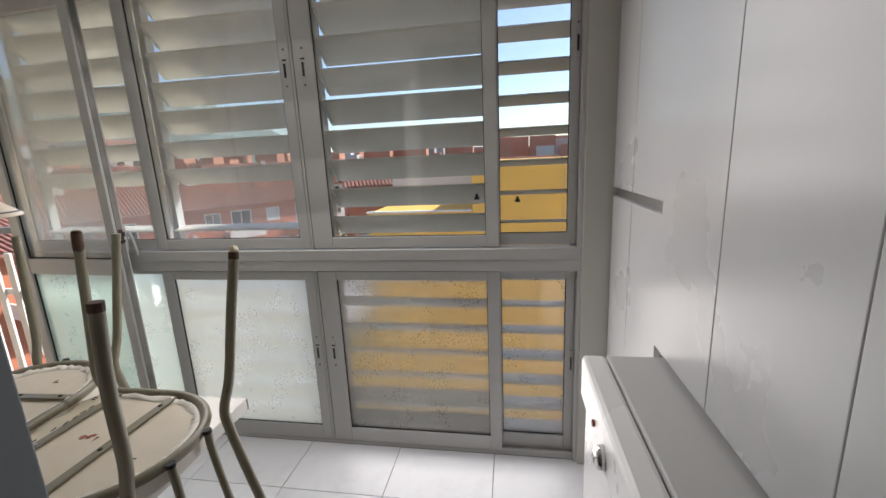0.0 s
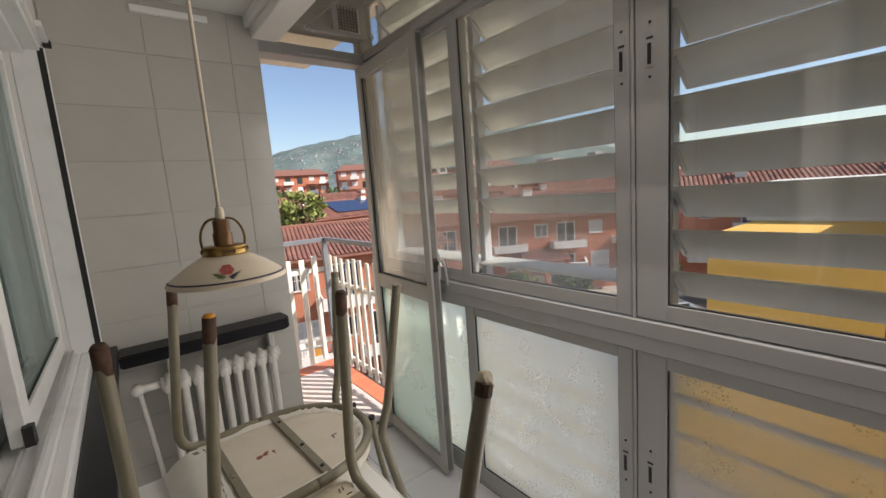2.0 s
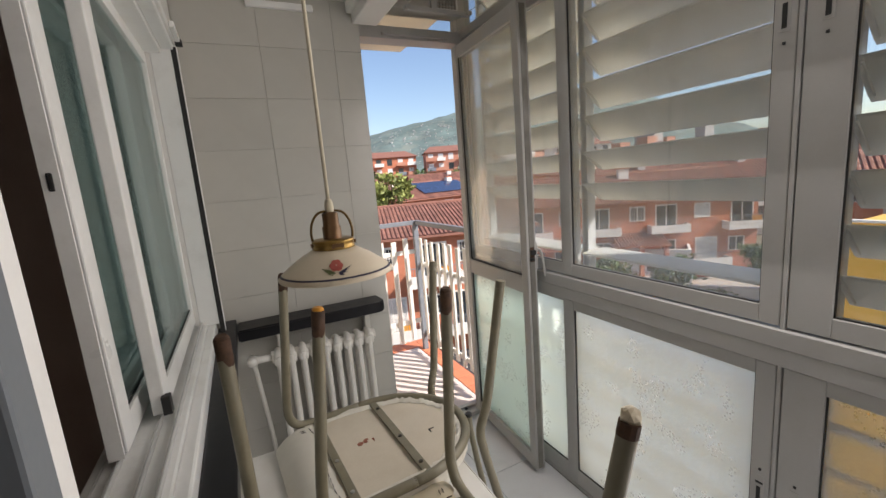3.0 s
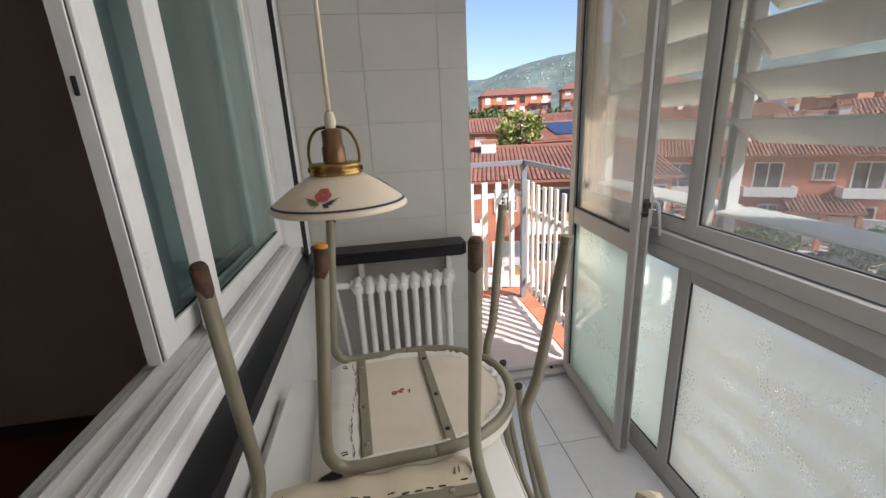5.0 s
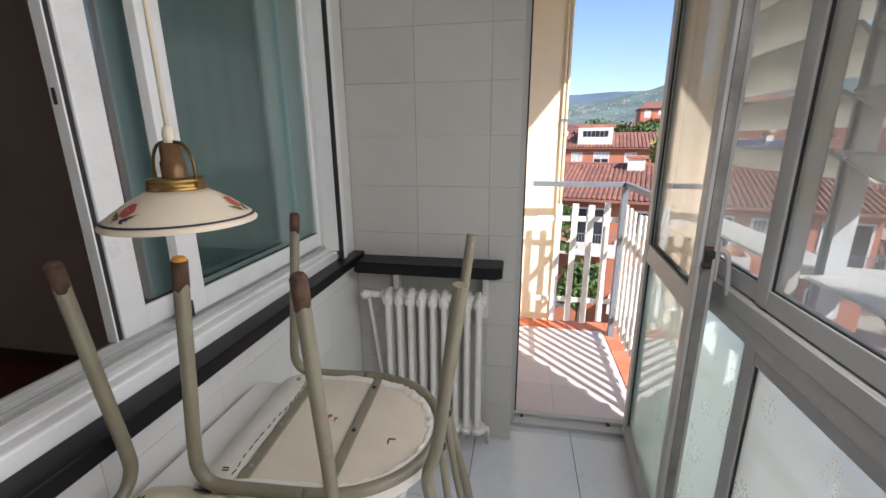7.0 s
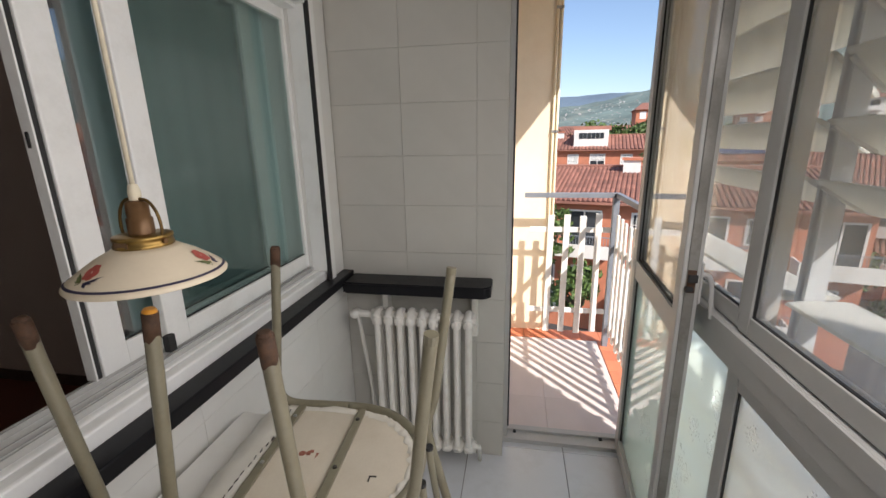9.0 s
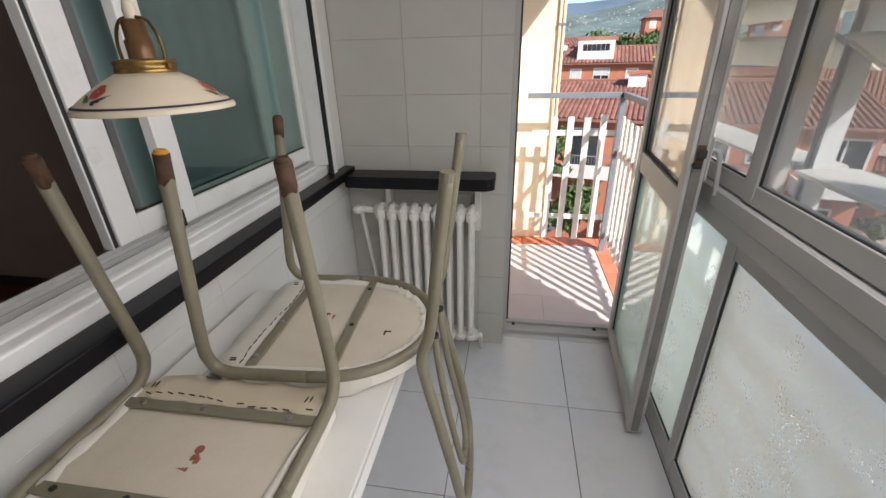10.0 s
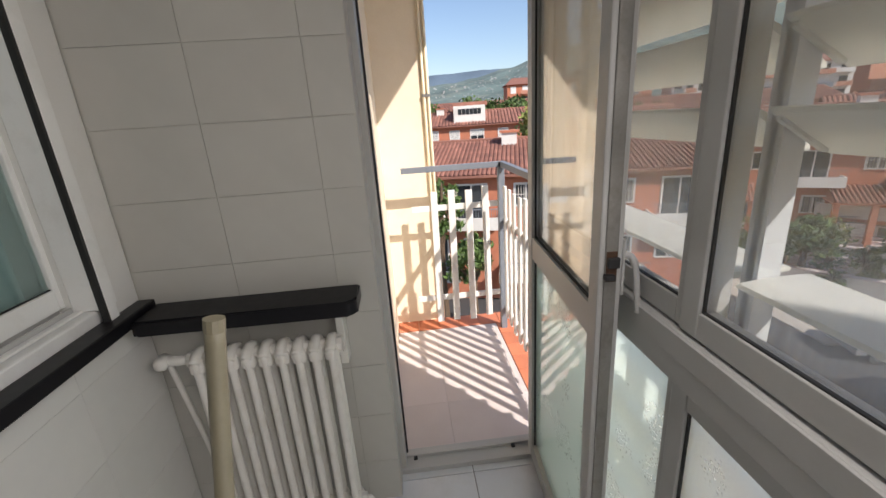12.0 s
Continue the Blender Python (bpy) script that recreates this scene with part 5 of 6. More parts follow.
def row_house(p, way, length, eave, ridge, depth, wall_mat, label, bays, pitch=0.24, row=0.6, balconies=True, porch=False, chimney=True, shutters=0.5, seed=1, dormer=None, solar=False):
    """A tiled row house: x along its facade, y outwards, z up from the ground."""
    rng = random.Random(seed)
    p, way = (p[0] + way[0] * length, p[1] + way[1] * length), (-way[0], -way[1])
    h = thing("row_house", (p[0], p[1], GROUND), label, "house", "row houses")
    h.rotation_euler = (0, 0, math.atan2(way[1], way[0]))
    e, half = eave - GROUND, depth / 2
    rise = ridge - eave
    body = bmesh.new()
    ends = [[body.verts.new((x, y, z)) for y, z in ((0, 0), (0, e), (-half, e + rise - 0.05), (-depth, e), (-depth, 0))] for x in (0, length)]
    body.faces.new(ends[0]), body.faces.new(ends[1][::-1])
    for k in range(5):
        j = (k + 1) % 5
        body.faces.new((ends[0][j], ends[0][k], ends[1][k], ends[1][j]))
    lpart("wall", body, M[wall_mat], h)
    rf = bmesh.new()
    roof_slope(rf, length + 0.8, half + 0.45, rise + 0.08, e, pitch, row, 1)
    bmesh.ops.translate(rf, verts=rf.verts, vec=(-0.4, -half, 0))
    back = bmesh.new()
    vs = [back.verts.new(v) for v in ((-0.4, -half, e + rise + 0.1), (length + 0.4, -half, e + rise + 0.1), (length + 0.4, -depth - 0.4, e), (-0.4, -depth - 0.4, e), (-0.4, 0.45, e + 0.0), (length + 0.4, 0.45, e + 0.0))]
    back.faces.new((vs[0], vs[1], vs[2], vs[3])), back.faces.new((vs[4], vs[5], vs[1], vs[0]))
    r = lpart("roof", back, M["roof"], h)
    tagged(lpart("roof_tiles", rf, M["roof"], r), "rows of terracotta roof tiles", kind="stuff")
    lpart("ridge", tube(bmesh.new(), [(-0.4, -half, e + rise + 0.12), (length + 0.4, -half, e + rise + 0.12)], 0.13, 8), M["roof"], r)
    lpart("gutter", boxes([(-0.4, length + 0.4, 0.40, 0.52, e - 0.10, e + 0.02)]), M["roof"], h)
    if chimney:
        for x in (length * 0.40, length * 0.80):
            c = lpart("chimney", boxes([(x, x + 0.9, -half + 0.5, -half + 1.2, e + rise - 0.6, e + rise + 0.55)]), M["housewhite"], r)
            lpart("cap", boxes([(x - 0.1, x + 1.0, -half + 0.4, -half + 1.3, e + rise + 0.55, e + rise + 0.68)]), M["brick"], c)
    bay = length / bays
    for floor_k in range(3):
        zb = e - 2.55 - 2.9 * floor_k
        if zb < 0.1:
            break
        for k in range(bays):
            x = (k + 0.5) * bay + rng.uniform(-0.3, 0.3)
            tall = (k + floor_k) % 2 == 0 and balconies
            w0, z0, z1 = (0.85, zb, zb + 2.1) if tall else (0.62, zb + 0.85, zb + 2.05)
            wdw = lpart("window", boxes([(x - w0, x - w0 + 0.09, -0.02, 0.05, z0, z1), (x + w0 - 0.09, x + w0, -0.02, 0.05, z0, z1), (x - w0 + 0.09, x + w0 - 0.09, -0.02, 0.05, z1 - 0.09, z1),
                                         (x - w0 + 0.09, x + w0 - 0.09, -0.02, 0.06, z0, z0 + 0.07), (x - 0.035, x + 0.035, -0.02, 0.04, z0 + 0.07, z1 - 0.09)]), M["housewhite"], h)
            lpart("pane", boxes([(x - w0 + 0.09, x + w0 - 0.09, -0.03, 0.012, z0 + 0.07, z1 - 0.09)]), M["housedark"], wdw)
            if rng.random() < shutters:
                cut = z0 + 0.07 + (z1 - z0) * rng.choice((0.0, 0.0, 0.35, 0.6))
                lpart("roller_shutter", boxes([(x - w0 + 0.09, x + w0 - 0.09, 0.013, 0.03, zz, zz + 0.055) for zz in np.arange(cut, z1 - 0.12, 0.065)]), M["shutter"], wdw)
            elif not tall and rng.random() < 0.5:
                lpart("grille", boxes([(xx, xx + 0.025, 0.06, 0.08, z0, z1) for xx in np.arange(x - w0, x + w0, 0.14)] + [(x - w0, x + w0, 0.062, 0.078, zz, zz + 0.03) for zz in (z0, (z0 + z1) / 2, z1)]), M["housewhite"], wdw)
            if tall:
                b = lpart("balcony", boxes([(x - 1.5, x + 1.5, 0.0, 1.1, zb - 0.16, zb)]), M["housewhite"], h)
                lpart("parapet", boxes([(x - 1.5, x + 1.5, 1.02, 1.1, zb, zb + 0.5), (x - 1.5, x - 1.42, 0, 1.02, zb, zb + 0.5), (x + 1.42, x + 1.5, 0, 1.02, zb, zb + 0.5)]), M["housewhite"], b)
                lpart("rail_bars", boxes([(x - 1.5, x + 1.5, 1.04, 1.08, zb + 0.92, zb + 0.97)] + [(xx, xx + 0.02, 1.05, 1.07, zb + 0.5, zb + 0.92) for xx in np.arange(x - 1.48, x + 1.5, 0.13)]), M["railgrey"], b)
                if rng.random() < 0.35:
                    lpart("awning", boxes([(x - 0.9, x - 0.2, 1.0, 1.06, zb + 0.1, zb + 0.9)]), surface("orange_cloth", (0.75, 0.32, 0.03), 0.8), b, "orange cloth over the rail")
    if porch:
        zp = e - 3.1
        for k in range(2):
            x0 = length * (0.34 + 0.36 * k)
            pr = bmesh.new()
            roof_slope(pr, 4.2, 2.2, 0.75, zp - 0.35, 0.24, 0.5, 1)
            bmesh.ops.translate(pr, verts=pr.verts, vec=(x0, 0.02, 0))
            lpart("porch_roof", pr, M["roof"], h, "small tiled porch roof")
            lpart("porch_eave", slab(bmesh.new(), [(x0, 0.02), (x0 + 4.2, 0.02), (x0 + 4.2, 2.2), (x0, 2.2)], zp - 0.44, zp - 0.36), M["brick"], h)
            for xx in (x0 + 0.15, x0 + 2.0, x0 + 3.8):
                lpart("porch_pier", boxes([(xx, xx + 0.3, 1.8, 2.1, 0, zp - 0.44)]), M["brick"], h)
    if dormer:
        x0, x1 = dormer
        d = lpart("dormer", boxes([(x0, x1, -half - 0.6, -0.8, e + 0.1, e + rise + 0.75)]), M["housewhite"], h, "white dormer with a band of windows")
        lpart("dormer_roof", boxes([(x0 - 0.3, x1 + 0.3, -half - 1.2, -half + 1.0, e + rise + 0.75, e + rise + 1.25)]), M["roof"], d)
        for k in range(6):
            xx = x0 + 0.5 + (x1 - x0 - 1.0) * k / 6
            lpart("window", boxes([(xx, xx + (x1 - x0) / 9, -0.82, -0.77, e + rise - 0.25, e + rise + 0.4)]), M["housedark"], d)
    if solar:
        s = lpart("solar_panel", slab(bmesh.new(), [(length * 0.35, -half + 0.5), (length * 0.7, -half + 0.5), (length * 0.7, -0.8), (length * 0.35, -0.8)], 0, 0.04), M["solar"], r, "blue solar panels")
        s.location = (0, 0, e + rise * 0.12 + 0.14)
        s.rotation_euler = (math.atan2(-rise, half), 0, 0)
    return h


row_house((-25.3, -5.6), (0.259, 0.966), 22.0, -1.60, -0.33, 11.0, "brick", "long red brick row house with a terracotta tiled roof", 9, porch=False, seed=3, shutters=0.35)
row_house((-31.0, 19.8), (0.54, 0.84), 22.0, -1.75, 0.35, 10.0, "brick", "red brick row house with balconies and tiled porches", 8, porch=True, seed=8, shutters=0.3)
row_house((-56.0, -11.3), (0.19, 0.98), 30.0, 0.2, 1.7, 11.0, "brick", "red brick terrace with a white dormer behind the near houses", 10, pitch=0.4, row=1.2, seed=5, dormer=(6.7, 10.5), shutters=0.8)
row_house((-52.5, 17.5), (-0.22, 0.975), 26.0, -1.3, 0.9, 10.0, "brick", "red brick house with solar panels on its tiled roof", 8, pitch=0.4, row=1.2, seed=11, solar=True, shutters=0.4)
row_house((-40.0, 44.0), (0.62, 0.78), 30.0, -1.6, 0.7, 10.0, "housewhite", "pale rendered house with a terracotta tiled roof", 9, pitch=0.4, row=1.2, seed=21, shutters=0.5)
row_house((-17.0, 42.0), (0.9, 0.43), 28.0, -1.2, 0.9, 10.0, "brick", "red brick house with a long tiled roof", 8, pitch=0.4, row=1.2, seed=14, shutters=0.4)
row_house((-78.0, -30.0), (-0.1, 0.995), 60.0, 1.8, 3.6, 11.0, "housewhite", "pale rendered terrace with a tiled roof", 16, pitch=0.5, row=1.6, seed=17, shutters=0.5, balconies=False)
row_house((-80.0, 34.0), (0.2, 0.98), 46.0, 0.1, 2.3, 11.0, "brick", "brick terrace with a tiled roof under the flats", 13, pitch=0.5, row=1.6, seed=19, shutters=0.5, balconies=False)
row_house((-58.0, 74.0), (0.68, 0.73), 60.0, 0.0, 2.0, 11.0, "brick", "far brick terrace with a tiled roof", 14, pitch=0.5, row=1.6, seed=23, shutters=0.5, balconies=False)


def flats(p, way, length, top, depth, wall_mat, label, bays, seed):
    """A block of flats: storeys of windows and balconies under a tiled roof."""
    rng = random.Random(seed)
    p, way = (p[0] + way[0] * length, p[1] + way[1] * length), (-way[0], -way[1])
    f = thing("block_of_flats", (p[0], p[1], GROUND), label, "apartment building", "blocks of flats")
    f.rotation_euler = (0, 0, math.atan2(way[1], way[0]))
    h = top - GROUND
    lpart("wall", boxes([(0, length, -depth, 0, 0, h)]), M[wall_mat], f)
    rf = bmesh.new()
    vs = [rf.verts.new(v) for v in ((-0.6, 0.7, h), (length + 0.6, 0.7, h), (length + 0.6, -depth - 0.6, h), (-0.6, -depth - 0.6, h), (2, -depth / 2, h + 2.2), (length - 2, -depth / 2, h + 2.2))]
    for q in ((0, 1, 5, 4), (1, 2, 5), (2, 3, 4, 5), (3, 0, 4), (3, 2, 1, 0)):
        rf.faces.new([vs[i] for i in q])
    lpart("roof", rf, M["roof"], f)
    bay = length / bays
    for k in range(int(h / 3)):
        z = h - 2.7 - 3 * k
        for b in range(bays):
            x = (b + 0.5) * bay
            w = lpart("window", boxes([(x - 0.8, x + 0.8, -0.02, 0.06, z + 0.2, z + 2.2)]), M["housedark"] if rng.random() < 0.6 else M["shutter"], f)
            if b % 3 != 2:
                bl = lpart("balcony", boxes([(x - bay * 0.42, x + bay * 0.42, 0, 1.3, z - 0.1, z + 0.05), (x - bay * 0.42, x + bay * 0.42, 1.2, 1.3, z + 0.05, z + 0.95)]), M[("housewhite", "pink", "railgrey")[(b + k) % 3]], f)
    return f


flats((-130.0, 34.0), (0.15, 0.99), 21.0, 9.0, 12, "brick", "red brick block of flats with balconies", 6, 2)
flats((-122.0, 56.0), (0.35, 0.94), 16.0, 9.5, 12, "pink", "pinkish block of flats with grey balconies", 5, 5)
flats((-112.0, 74.0), (0.35, 0.94), 14.0, 9.0, 12, "housewhite", "pale block of flats with balconies", 5, 7)
flats((-104.0, 92.0), (0.45, 0.9), 18.0, 8.0, 12, "housewhite", "pale green-white block of flats", 5, 9)


# distant skyline toward the plain, too many and too far to count
def far_blocks(name, count, az0, az1, d0, d1, h0, h1, base, mat, label, seed):
    rng = random.Random(seed)
    bm = bmesh.new()
    for _ in range(count):
        a, d = radians(rng.uniform(az0, az1)), rng.uniform(d0, d1)
        x, y, w, h = d * math.sin(a), d * math.cos(a), rng.uniform(8, 26), rng.uniform(h0, h1)
        box(bm, x - w / 2, x + w / 2, y - 6, y + 6, base, base + h)
    return solo(name, bm, mat, label, "buildings", "stuff")


far_blocks("far_city", 120, -52, 30, 380, 620, 14, 32, GROUND, M["pink"], "far pinkish blocks of the city on the plain", 31)
far_blocks("far_city_white", 60, -52, 30, 420, 700, 14, 36, GROUND, M["hillhouse"], "far pale blocks of the city on the plain", 32)
far_blocks("far_roofs", 170, -100, 25, 110, 330, 5, 9.5, GROUND, M["roof"], "far low terracotta roofs of the town", 33)


# ---- ground, street, hills ----
bm = bmesh.new()
bmesh.ops.create_grid(bm, x_segments=24, y_segments=24, size=3000, matrix=Matrix.Translation((0, 0, GROUND - 0.02)))
solo("ground", bm, M["ground"], "dry town ground reaching the horizon", "ground", "structure")
bm = bmesh.new()
slab(bm, [(-20.5, -12), (-9, -12), (-9, 60), (-27, 20), (-28, 16)][::1], GROUND, GROUND + 0.02)
solo("road", bm, M["asphalt"], "grey asphalt street between the houses", "road", "structure")
solo("pavement", boxes([(-9.0, 12.0, -12.0, 13.9, GROUND, GROUND + 0.14)]), M["housewhite"], "pale pavement below the gallery", "pavement", "structure")


def hill_height(a, d):
    """Height of the hills over the plain by bearing (degrees from north) and distance."""
    crest = float(np.interp(a, [-150, -95, -85, -80, -76, -73.4, -70, -66, -61, -52, -40], [70, 96, 112, 126, 144, 162, 188, 204, 224, 245, 230]))
    ridge = math.exp(-((d - 1500) / 520) ** 2)
    return crest * ridge + 9 * noise.noise(Vector((a * 0.35, d * 0.006, 1.0))) * ridge + 6 * noise.noise(Vector((a * 1.1, d * 0.015, 4.0))) * ridge


bm = bmesh.new()
grid = []
for i in range(130):
    a = -150 + 130 * i / 129
    col = []
    for j in range(26):
        d = 420 + 50 * j
        z = GROUND - 3 + hill_height(a, d) * (1 if a < -40 else max(0, 1 - (a + 40) / 20))
        col.append(bm.verts.new((d * math.sin(radians(a)), d * math.cos(radians(a)), z)))
    grid.append(col)
for c0, c1 in zip(grid, grid[1:]):
    for j in range(25):
        bm.faces.new((c0[j], c0[j + 1], c1[j + 1], c1[j]))
solo("hill", bm, M["hill"], "wooded hill with scattered houses behind the town", "hill", "structure", smooth=True)
# far ridge; its blue is distance haze painted as base colour
bm = bmesh.new()
rows = []
for i in range(90):
    a = -140 + 85 * i / 89
    top = float(np.interp(a, [-140, -100, -88, -82, -78, -72, -66, -55], [120, 215, 250, 268, 274, 262, 200, 60])) + 14 * noise.noise(Vector((a * 0.3, 2.0, 7.0))) + 5 * noise.noise(Vector((a * 1.3, 5.0, 3.0)))
    rows.append([bm.verts.new((d * math.sin(radians(a)), d * math.cos(radians(a)), GROUND - 3 + top * k)) for d, k in ((2300, 0.0), (2500, 0.55), (2800, 1.0), (2900, 0.8))])
for c0, c1 in zip(rows, rows[1:]):
    for j in range(3):
        bm.faces.new((c0[j], c0[j + 1], c1[j + 1], c1[j]))
solo("far_hill", bm, M["farhill"], "wooded ridge on the horizon, coloured blue for haze", "hill", "structure", smooth=True)
bm = bmesh.new()
rng = random.Random(12)
for _ in range(1100):
    a = rng.uniform(-100, -50)
    d = 1500 - 900 * abs(rng.gauss(0, 0.55)) - 220
    if d < 500:
        continue
    z = GROUND - 3 + hill_height(a, d)
    x, y = d * math.sin(radians(a)), d * math.cos(radians(a))
    w = rng.uniform(0.7, 1.8) * d / 1000
    box(bm, x - 3, x + 3, y - w, y + w, z - 4, z + rng.uniform(0.4, 1.2) * d / 1000)
solo("hill_houses", bm, M["hillhouse"], "pale houses scattered over the hillside", "houses", "stuff")


# ---- trees ----
def tree(p, height, crown_r, mat, label, seed, z0=None, clumps=34, leaves=46, leaf=0.28, flat=0.7):
    rng = random.Random(seed)
    z0 = GROUND if z0 is None else z0
    t = thing("tree", (p[0], p[1], z0), label, "tree", "trees of the town")
    wood = bmesh.new()
    top = z0 + height
    tube(wood, smooth_line([(p[0], p[1], z0), (p[0] + 0.15, p[1], z0 + height * 0.4), (p[0] - 0.1, p[1] + 0.2, z0 + height * 0.9)], 4), [0.22 - 0.02 * k for k in range(9)], 8)
    cents = []
    for _ in range(clumps):
        a, u = rng.uniform(0, 2 * math.pi), rng.random() ** 0.6
        q = Vector((p[0] + crown_r * u * math.cos(a), p[1] + crown_r * u * math.sin(a), top - crown_r * flat + crown_r * flat * rng.uniform(-0.9, 0.95) * (1.1 - u * 0.6)))
        cents.append(q)
    for q in cents[:10]:
        tube(wood, [(p[0], p[1], z0 + height * 0.45), ((p[0] + q.x) / 2, (p[1] + q.y) / 2, (z0 + height * 0.45 + q.z) / 2 + 0.2), q], [0.09, 0.06, 0.02], 5)
    part("trunk", wood, M["trunk"], t)
    bm = bmesh.new()
    for q in cents:
        s = crown_r * rng.uniform(0.18, 0.34)
        for _ in range(leaves):
            c = q + Vector((rng.gauss(0, s * 0.55), rng.gauss(0, s * 0.55), rng.gauss(0, s * 0.42)))
            u = Vector((rng.gauss(0, 1), rng.gauss(0, 1), rng.gauss(0, 1))).normalized()
            v = u.cross(Vector((rng.gauss(0, 1), rng.gauss(0, 1), 0.3))).normalized()
            k = leaf * rng.uniform(0.6, 1.3)
            bm.faces.new([bm.verts.new(c + k * w) for w in (u, v * 0.45, -u, v * -0.45)])
    part("crown", bm, mat, t)
    return t


tree((-40.0, 14.6), 11.2, 1.9, M["pine"], "pale yellow-green pine between the roofs", 1, clumps=44, flat=1.3)
tree((-20.4, 2.9), 7.8, 0.95, M["foliage"], "green climbing tree beside the brick house", 2, leaf=0.15, flat=2.2)
tree((-19.6, 4.3), 4.4, 1.1, M["foliage"], "low green garden tree by the house", 6, leaf=0.16, flat=1.0)
for k, (x, y, hgt, r) in enumerate([(-70, 6, 11.6, 3.4), (-70, 13, 12.6, 3.8), (-69, 19, 12.2, 3.4), (-69, 16, 11.6, 3.0), (-72, -3, 12.0, 4.2), (-90, 40, 12, 4.5), (-88, 48, 11.5, 4), (-66, 40, 9.8, 3.2),
                                    (-24, 17.5, 4.6, 1.6), (-20.5, 22.5, 3.6, 1.5), (-17.5, 25.5, 3.8, 1.4), (-14.0, 30.0, 4.4, 1.6), (-22.0, 20.0, 2.8, 1.3), (-9.5, 38.0, 6.0, 2.2)]):
    tree((x, y), hgt, r, M["foliage"], "leafy green tree among the houses", 40 + k, leaf=0.2 if x > -30 else 0.38)


# ---- terraced gardens below the gallery ----
bm = bmesh.new()
slab(bm, [(-27, 18), (-14.5, 18), (-11, 33), (-23, 37)], GROUND + 0.02, GROUND + 0.06)
solo("courtyard", bm, M["courtyard"], "pale paved courtyard between the gardens", "courtyard", "structure")


def garden_wall(p, q, high, thick, label, stairs=0):
    """A rendered garden wall with a coping, and steps beside it where asked."""
    g = thing("garden_wall", (p[0], p[1], GROUND), label, "garden wall", "garden walls")
    length = math.hypot(q[0] - p[0], q[1] - p[1])
    g.rotation_euler = (0, 0, math.atan2(q[1] - p[1], q[0] - p[0]))
    lpart("wall", box(bmesh.new(), 0, length, -thick / 2, thick / 2, 0, high, bevel=0.02), M["housewhite"], g)
    lpart("coping", box(bmesh.new(), -0.05, length + 0.05, -thick / 2 - 0.05, thick / 2 + 0.05, high, high + 0.08, bevel=0.02), M["terrace"], g)
    for k in range(stairs):
        lpart("step", box(bmesh.new(), length * 0.35, length * 0.6, -thick / 2 - 0.3 * (stairs - k), -thick / 2 - 0.002, 0.17 * k, 0.17 * (k + 1) - 0.002, bevel=0.01), M["terrace"], g)
    return g


garden_wall((-24.0, 23.4), (-18.6, 27.6), 1.5, 0.3, "white rendered garden wall with stone steps", 6)
garden_wall((-21.0, 21.4), (-16.4, 25.0), 0.9, 0.3, "low white garden wall round a planting bed")
garden_wall((-18.2, 27.8), (-14.2, 30.6), 1.3, 0.25, "white garden wall along the courtyard")
garden_wall((-25.5, 28.2), (-20.4, 32.0), 1.8, 0.3, "white retaining wall of the upper garden", 7)
hut = thing("garage", (-22.9, 30.0, GROUND), "low brick garage with a white roof parapet", "garage")
hut.rotation_euler = (0, 0, radians(36))
lpart("wall", box(bmesh.new(), -3.0, 3.0, 0.0, 4.0, 0.0, 2.2), M["brick"], hut)
lpart("parapet", boxes([(-3.1, 3.1, -0.12, 0.10, 2.2, 3.0), (-3.1, -2.9, 0.102, 4.0, 2.2, 3.0), (2.9, 3.1, 0.102, 4.0, 2.2, 3.0)], 0.02), M["housewhite"], hut, "white rendered parapet")
lpart("garage_door", boxes([(-2.4, 0.6, -0.04, 0.02, 0.05, 0.05 + 1.9)], 0.01), M["dark"], hut)
lpart("window", boxes([(1.2, 2.3, -0.05, 0.02, 0.9, 1.8)], 0.01), M["housedark"], hut)
for k, (x, y, hgt, r) in enumerate([(-22.6, 23.6, 2.2, 0.9), (-20.9, 24.6, 1.6, 0.8), (-19.6, 25.4, 2.0, 0.9), (-18.3, 24.4, 1.3, 0.7), (-17.3, 26.6, 1.9, 0.8), (-20.2, 27.8, 1.7, 0.8),
                                    (-23.2, 26.6, 2.8, 1.1), (-16.0, 28.0, 1.5, 0.8), (-18.8, 22.8, 1.2, 0.7), (-25.6, 24.6, 2.6, 1.1)]):
    tree((x, y), hgt, r, M["foliage"] if k % 3 else M["pine"], "low leafy garden shrub by the white walls", 80 + k, clumps=16, leaves=34, leaf=0.12, flat=0.9)


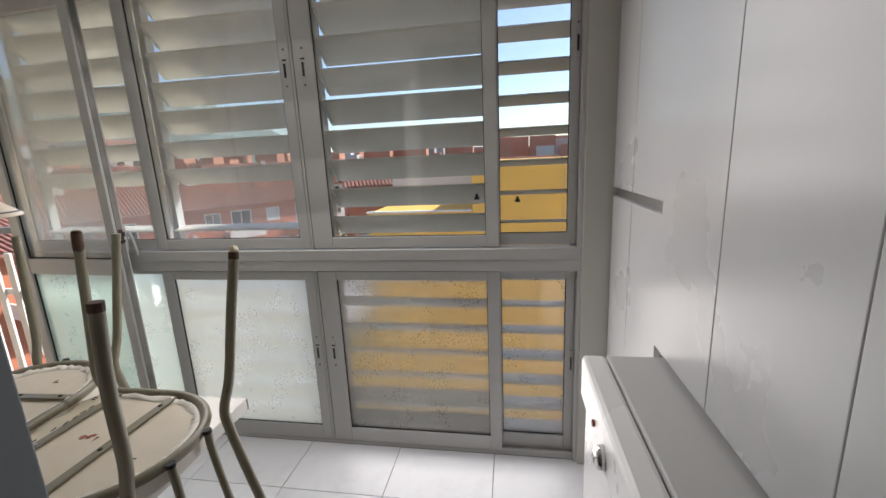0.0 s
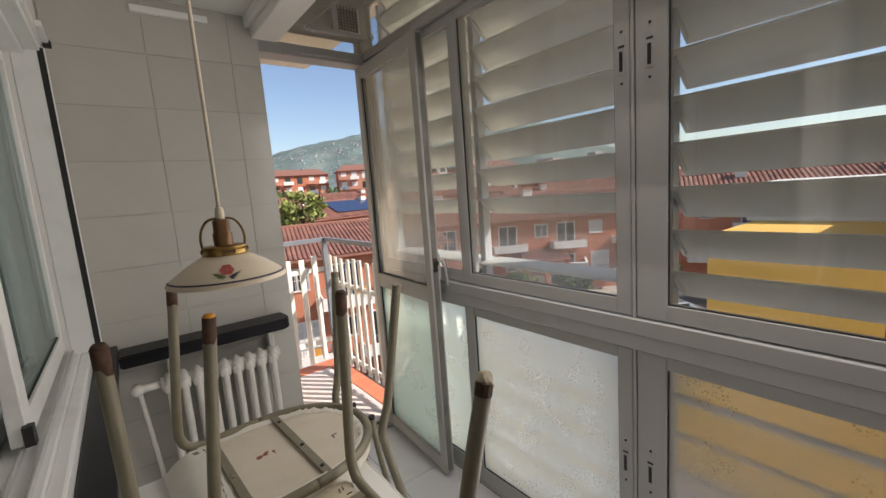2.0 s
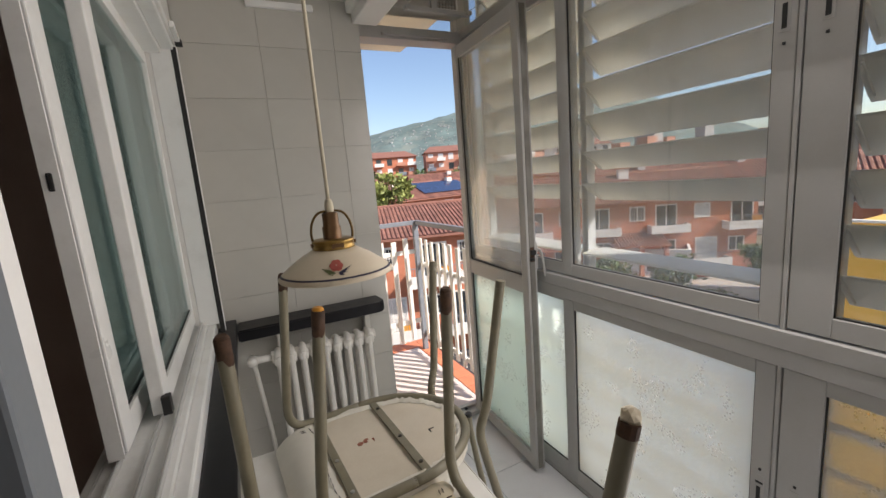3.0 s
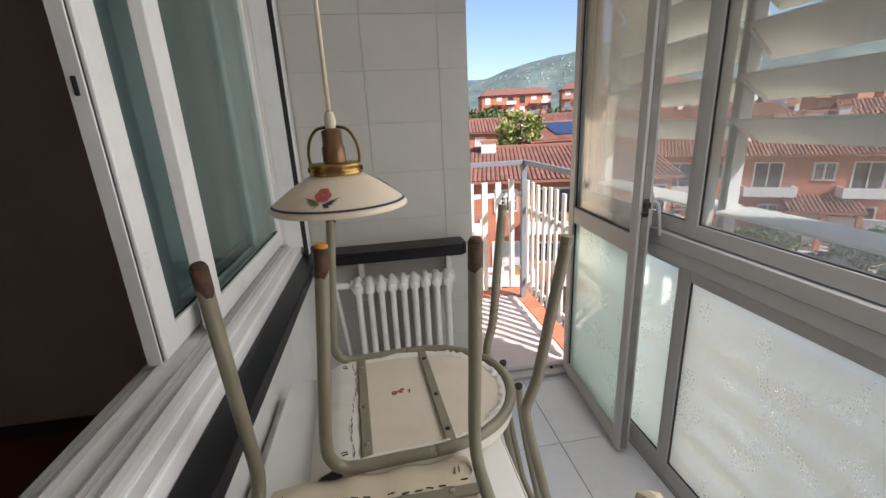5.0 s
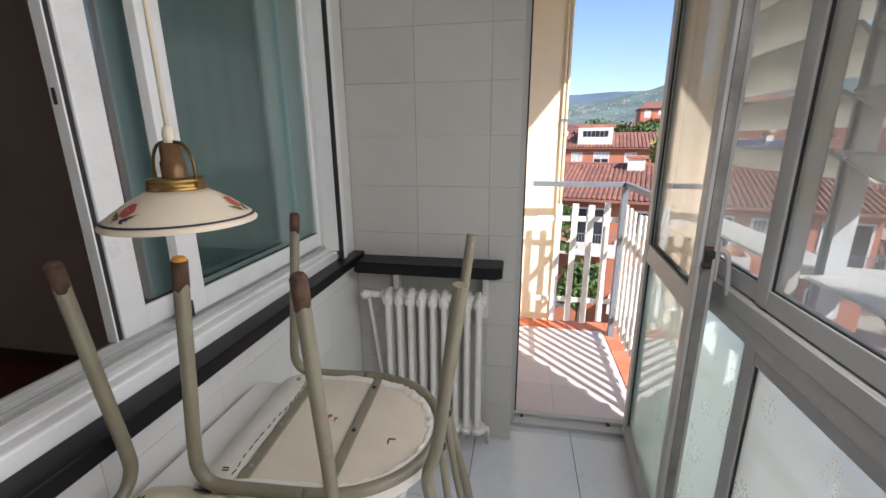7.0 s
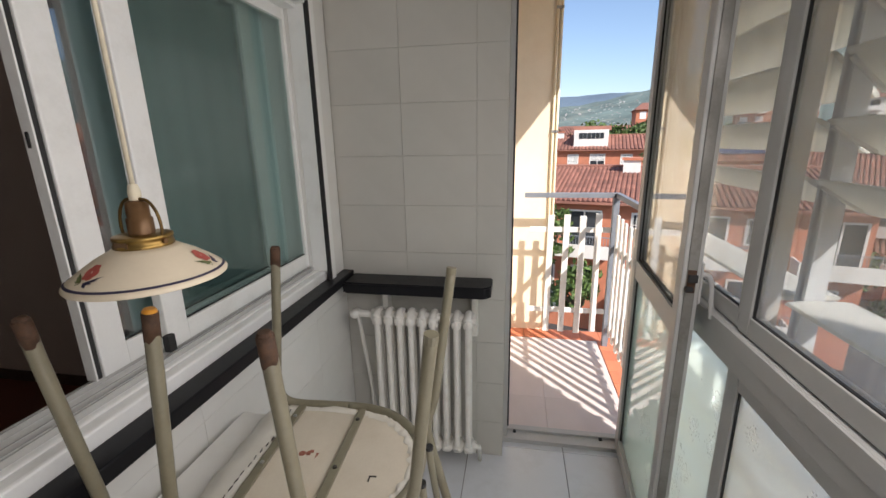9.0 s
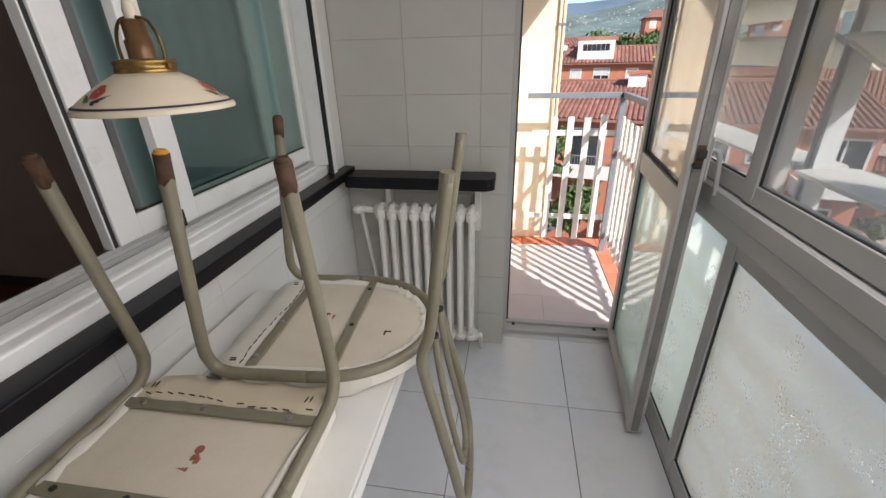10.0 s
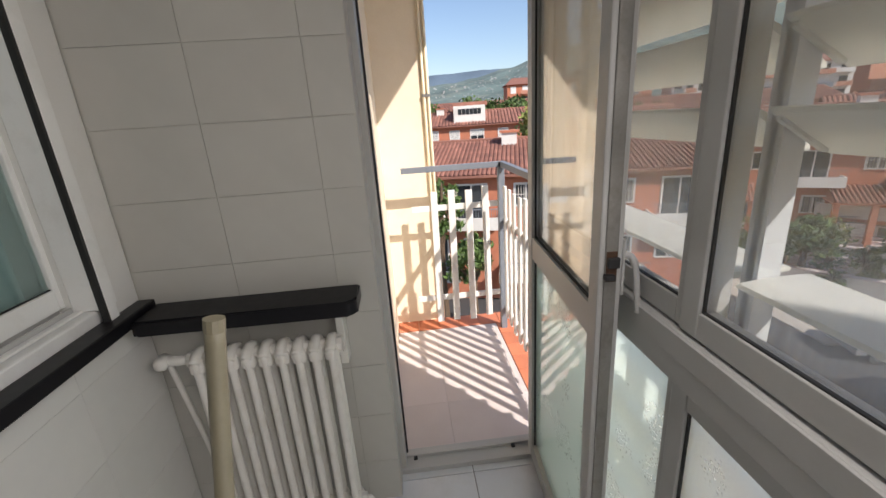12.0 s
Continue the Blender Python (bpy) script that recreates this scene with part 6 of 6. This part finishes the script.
# parked cars
def car(p, turn, label, paint):
    c = thing("car", (p[0], p[1], GROUND + 0.02), label, "car", "parked cars")
    c.rotation_euler = (0, 0, radians(turn))
    bm = bmesh.new()
    side = [(-2.1, 0.35), (-2.1, 0.8), (-1.5, 0.92), (-0.9, 1.42), (0.7, 1.46), (1.35, 1.0), (2.0, 0.85), (2.1, 0.4)]
    rows = [[bm.verts.new((x, y * (0.82 if z > 1.2 else 1.0), z)) for x, z in side] for y in (-0.85, 0.85)]
    bm.faces.new(rows[0][::-1]), bm.faces.new(rows[1])
    for k in range(len(side)):
        j = (k + 1) % len(side)
        bm.faces.new((rows[0][k], rows[0][j], rows[1][j], rows[1][k]))
    body = lpart("body", bm, paint, c)
    lpart("windscreen", boxes([(-0.85, 0.75, -0.80, 0.80, 1.0, 1.36)]), M["housedark"], body)
    for x in (-1.35, 1.35):
        for y in (-0.82, 0.82):
            w = lpart("wheel", tube(bmesh.new(), [(x, y - 0.1, 0.32), (x, y + 0.1, 0.32)], 0.32, 16), M["rubber"], c)
            lpart("rim", tube(bmesh.new(), [(x, y - 0.105, 0.32), (x, y + 0.105, 0.32)], 0.18, 12), M["steel"], w)
    return c


car((-11.0, 24.0), 62, "white parked car in the street", M["carwhite"])
car((-12.6, 29.5), 58, "silver parked car in the street", M["steel"])
car((-13.5, 20.0), 75, "dark parked car in the street", M["railgrey"])

# ---- tiles, laid last ----
def tile_run(name, parent, mat, cells, depth_axis, lo, hi, G=0.0015):
    """Separate tiles; alike sizes share one mesh. cells: (a0, a1, b0, b1) in the plane."""
    store = {}
    for a0, a1, b0, b1 in cells:
        w, h = round(a1 - a0 - 2 * G, 4), round(b1 - b0 - 2 * G, 4)
        if w < 0.008 or h < 0.008:
            continue
        if (w, h) not in store:
            t = (hi - lo)
            if depth_axis == "z":
                bmt = box(bmesh.new(), -w / 2, w / 2, -h / 2, h / 2, -t / 2, t / 2)
                top = [f for f in bmt.faces if f.normal.z > 0.9]
            elif depth_axis == "x":
                bmt = box(bmesh.new(), -t / 2, t / 2, -w / 2, w / 2, -h / 2, h / 2)
                top = [f for f in bmt.faces if f.normal.x > 0.9]
            else:
                bmt = box(bmesh.new(), -w / 2, w / 2, -t / 2, t / 2, -h / 2, h / 2)
                top = [f for f in bmt.faces if f.normal.y > 0.9]
            bmesh.ops.bevel(bmt, geom=list(top[0].edges), offset=0.0006, segments=1, affect="EDGES")
            store[(w, h)] = mesh_of(name, bmt, mat)
        a, b, c = (a0 + a1) / 2, (b0 + b1) / 2, (lo + hi) / 2
        shared(name, store[(w, h)], parent, {"z": (a, b, c), "x": (c, a, b), "y": (a, c, b)}[depth_axis])


def cuts(start, step, lo, hi):
    k = math.ceil((lo - start) / step - 1e-6)
    out = [lo]
    while start + k * step < hi - 1e-6:
        if start + k * step > lo + 1e-6:
            out.append(start + k * step)
        k += 1
    return out + [hi]


def cells_of(xs, ys):
    return [(a, b, c, d) for a, b in zip(xs, xs[1:]) for c, d in zip(ys, ys[1:])]


tile_run("tile", floor, M["floortile"], cells_of(cuts(-2.408, 0.45, -2.45, 0.86), cuts(1.603, 0.45, 0.40, 1.904)), "z", -0.008, 0.0)
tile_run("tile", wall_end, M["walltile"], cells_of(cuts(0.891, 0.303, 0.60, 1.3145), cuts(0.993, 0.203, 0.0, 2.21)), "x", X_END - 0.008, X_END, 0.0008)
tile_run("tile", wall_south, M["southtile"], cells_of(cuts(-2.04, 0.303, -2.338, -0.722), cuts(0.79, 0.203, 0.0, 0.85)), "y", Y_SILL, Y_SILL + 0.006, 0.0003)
tile_run("tile", terrace, M["terrace"], cells_of(cuts(-3.72, 0.40, -3.71, -2.545), cuts(1.55, 0.40, 1.293, 1.985)), "z", -0.066, -0.05, 0.0005)
tile_run("border_tile", terrace, M["redtile"], cells_of([-3.87, -3.712], cuts(1.293, 0.145, 1.293, 2.118)), "z", -0.066, -0.047)
tile_run("border_tile", terrace, M["redtile"], cells_of(cuts(-3.708, 0.145, -3.708, -2.545), [1.988, 2.118]), "z", -0.066, -0.047)
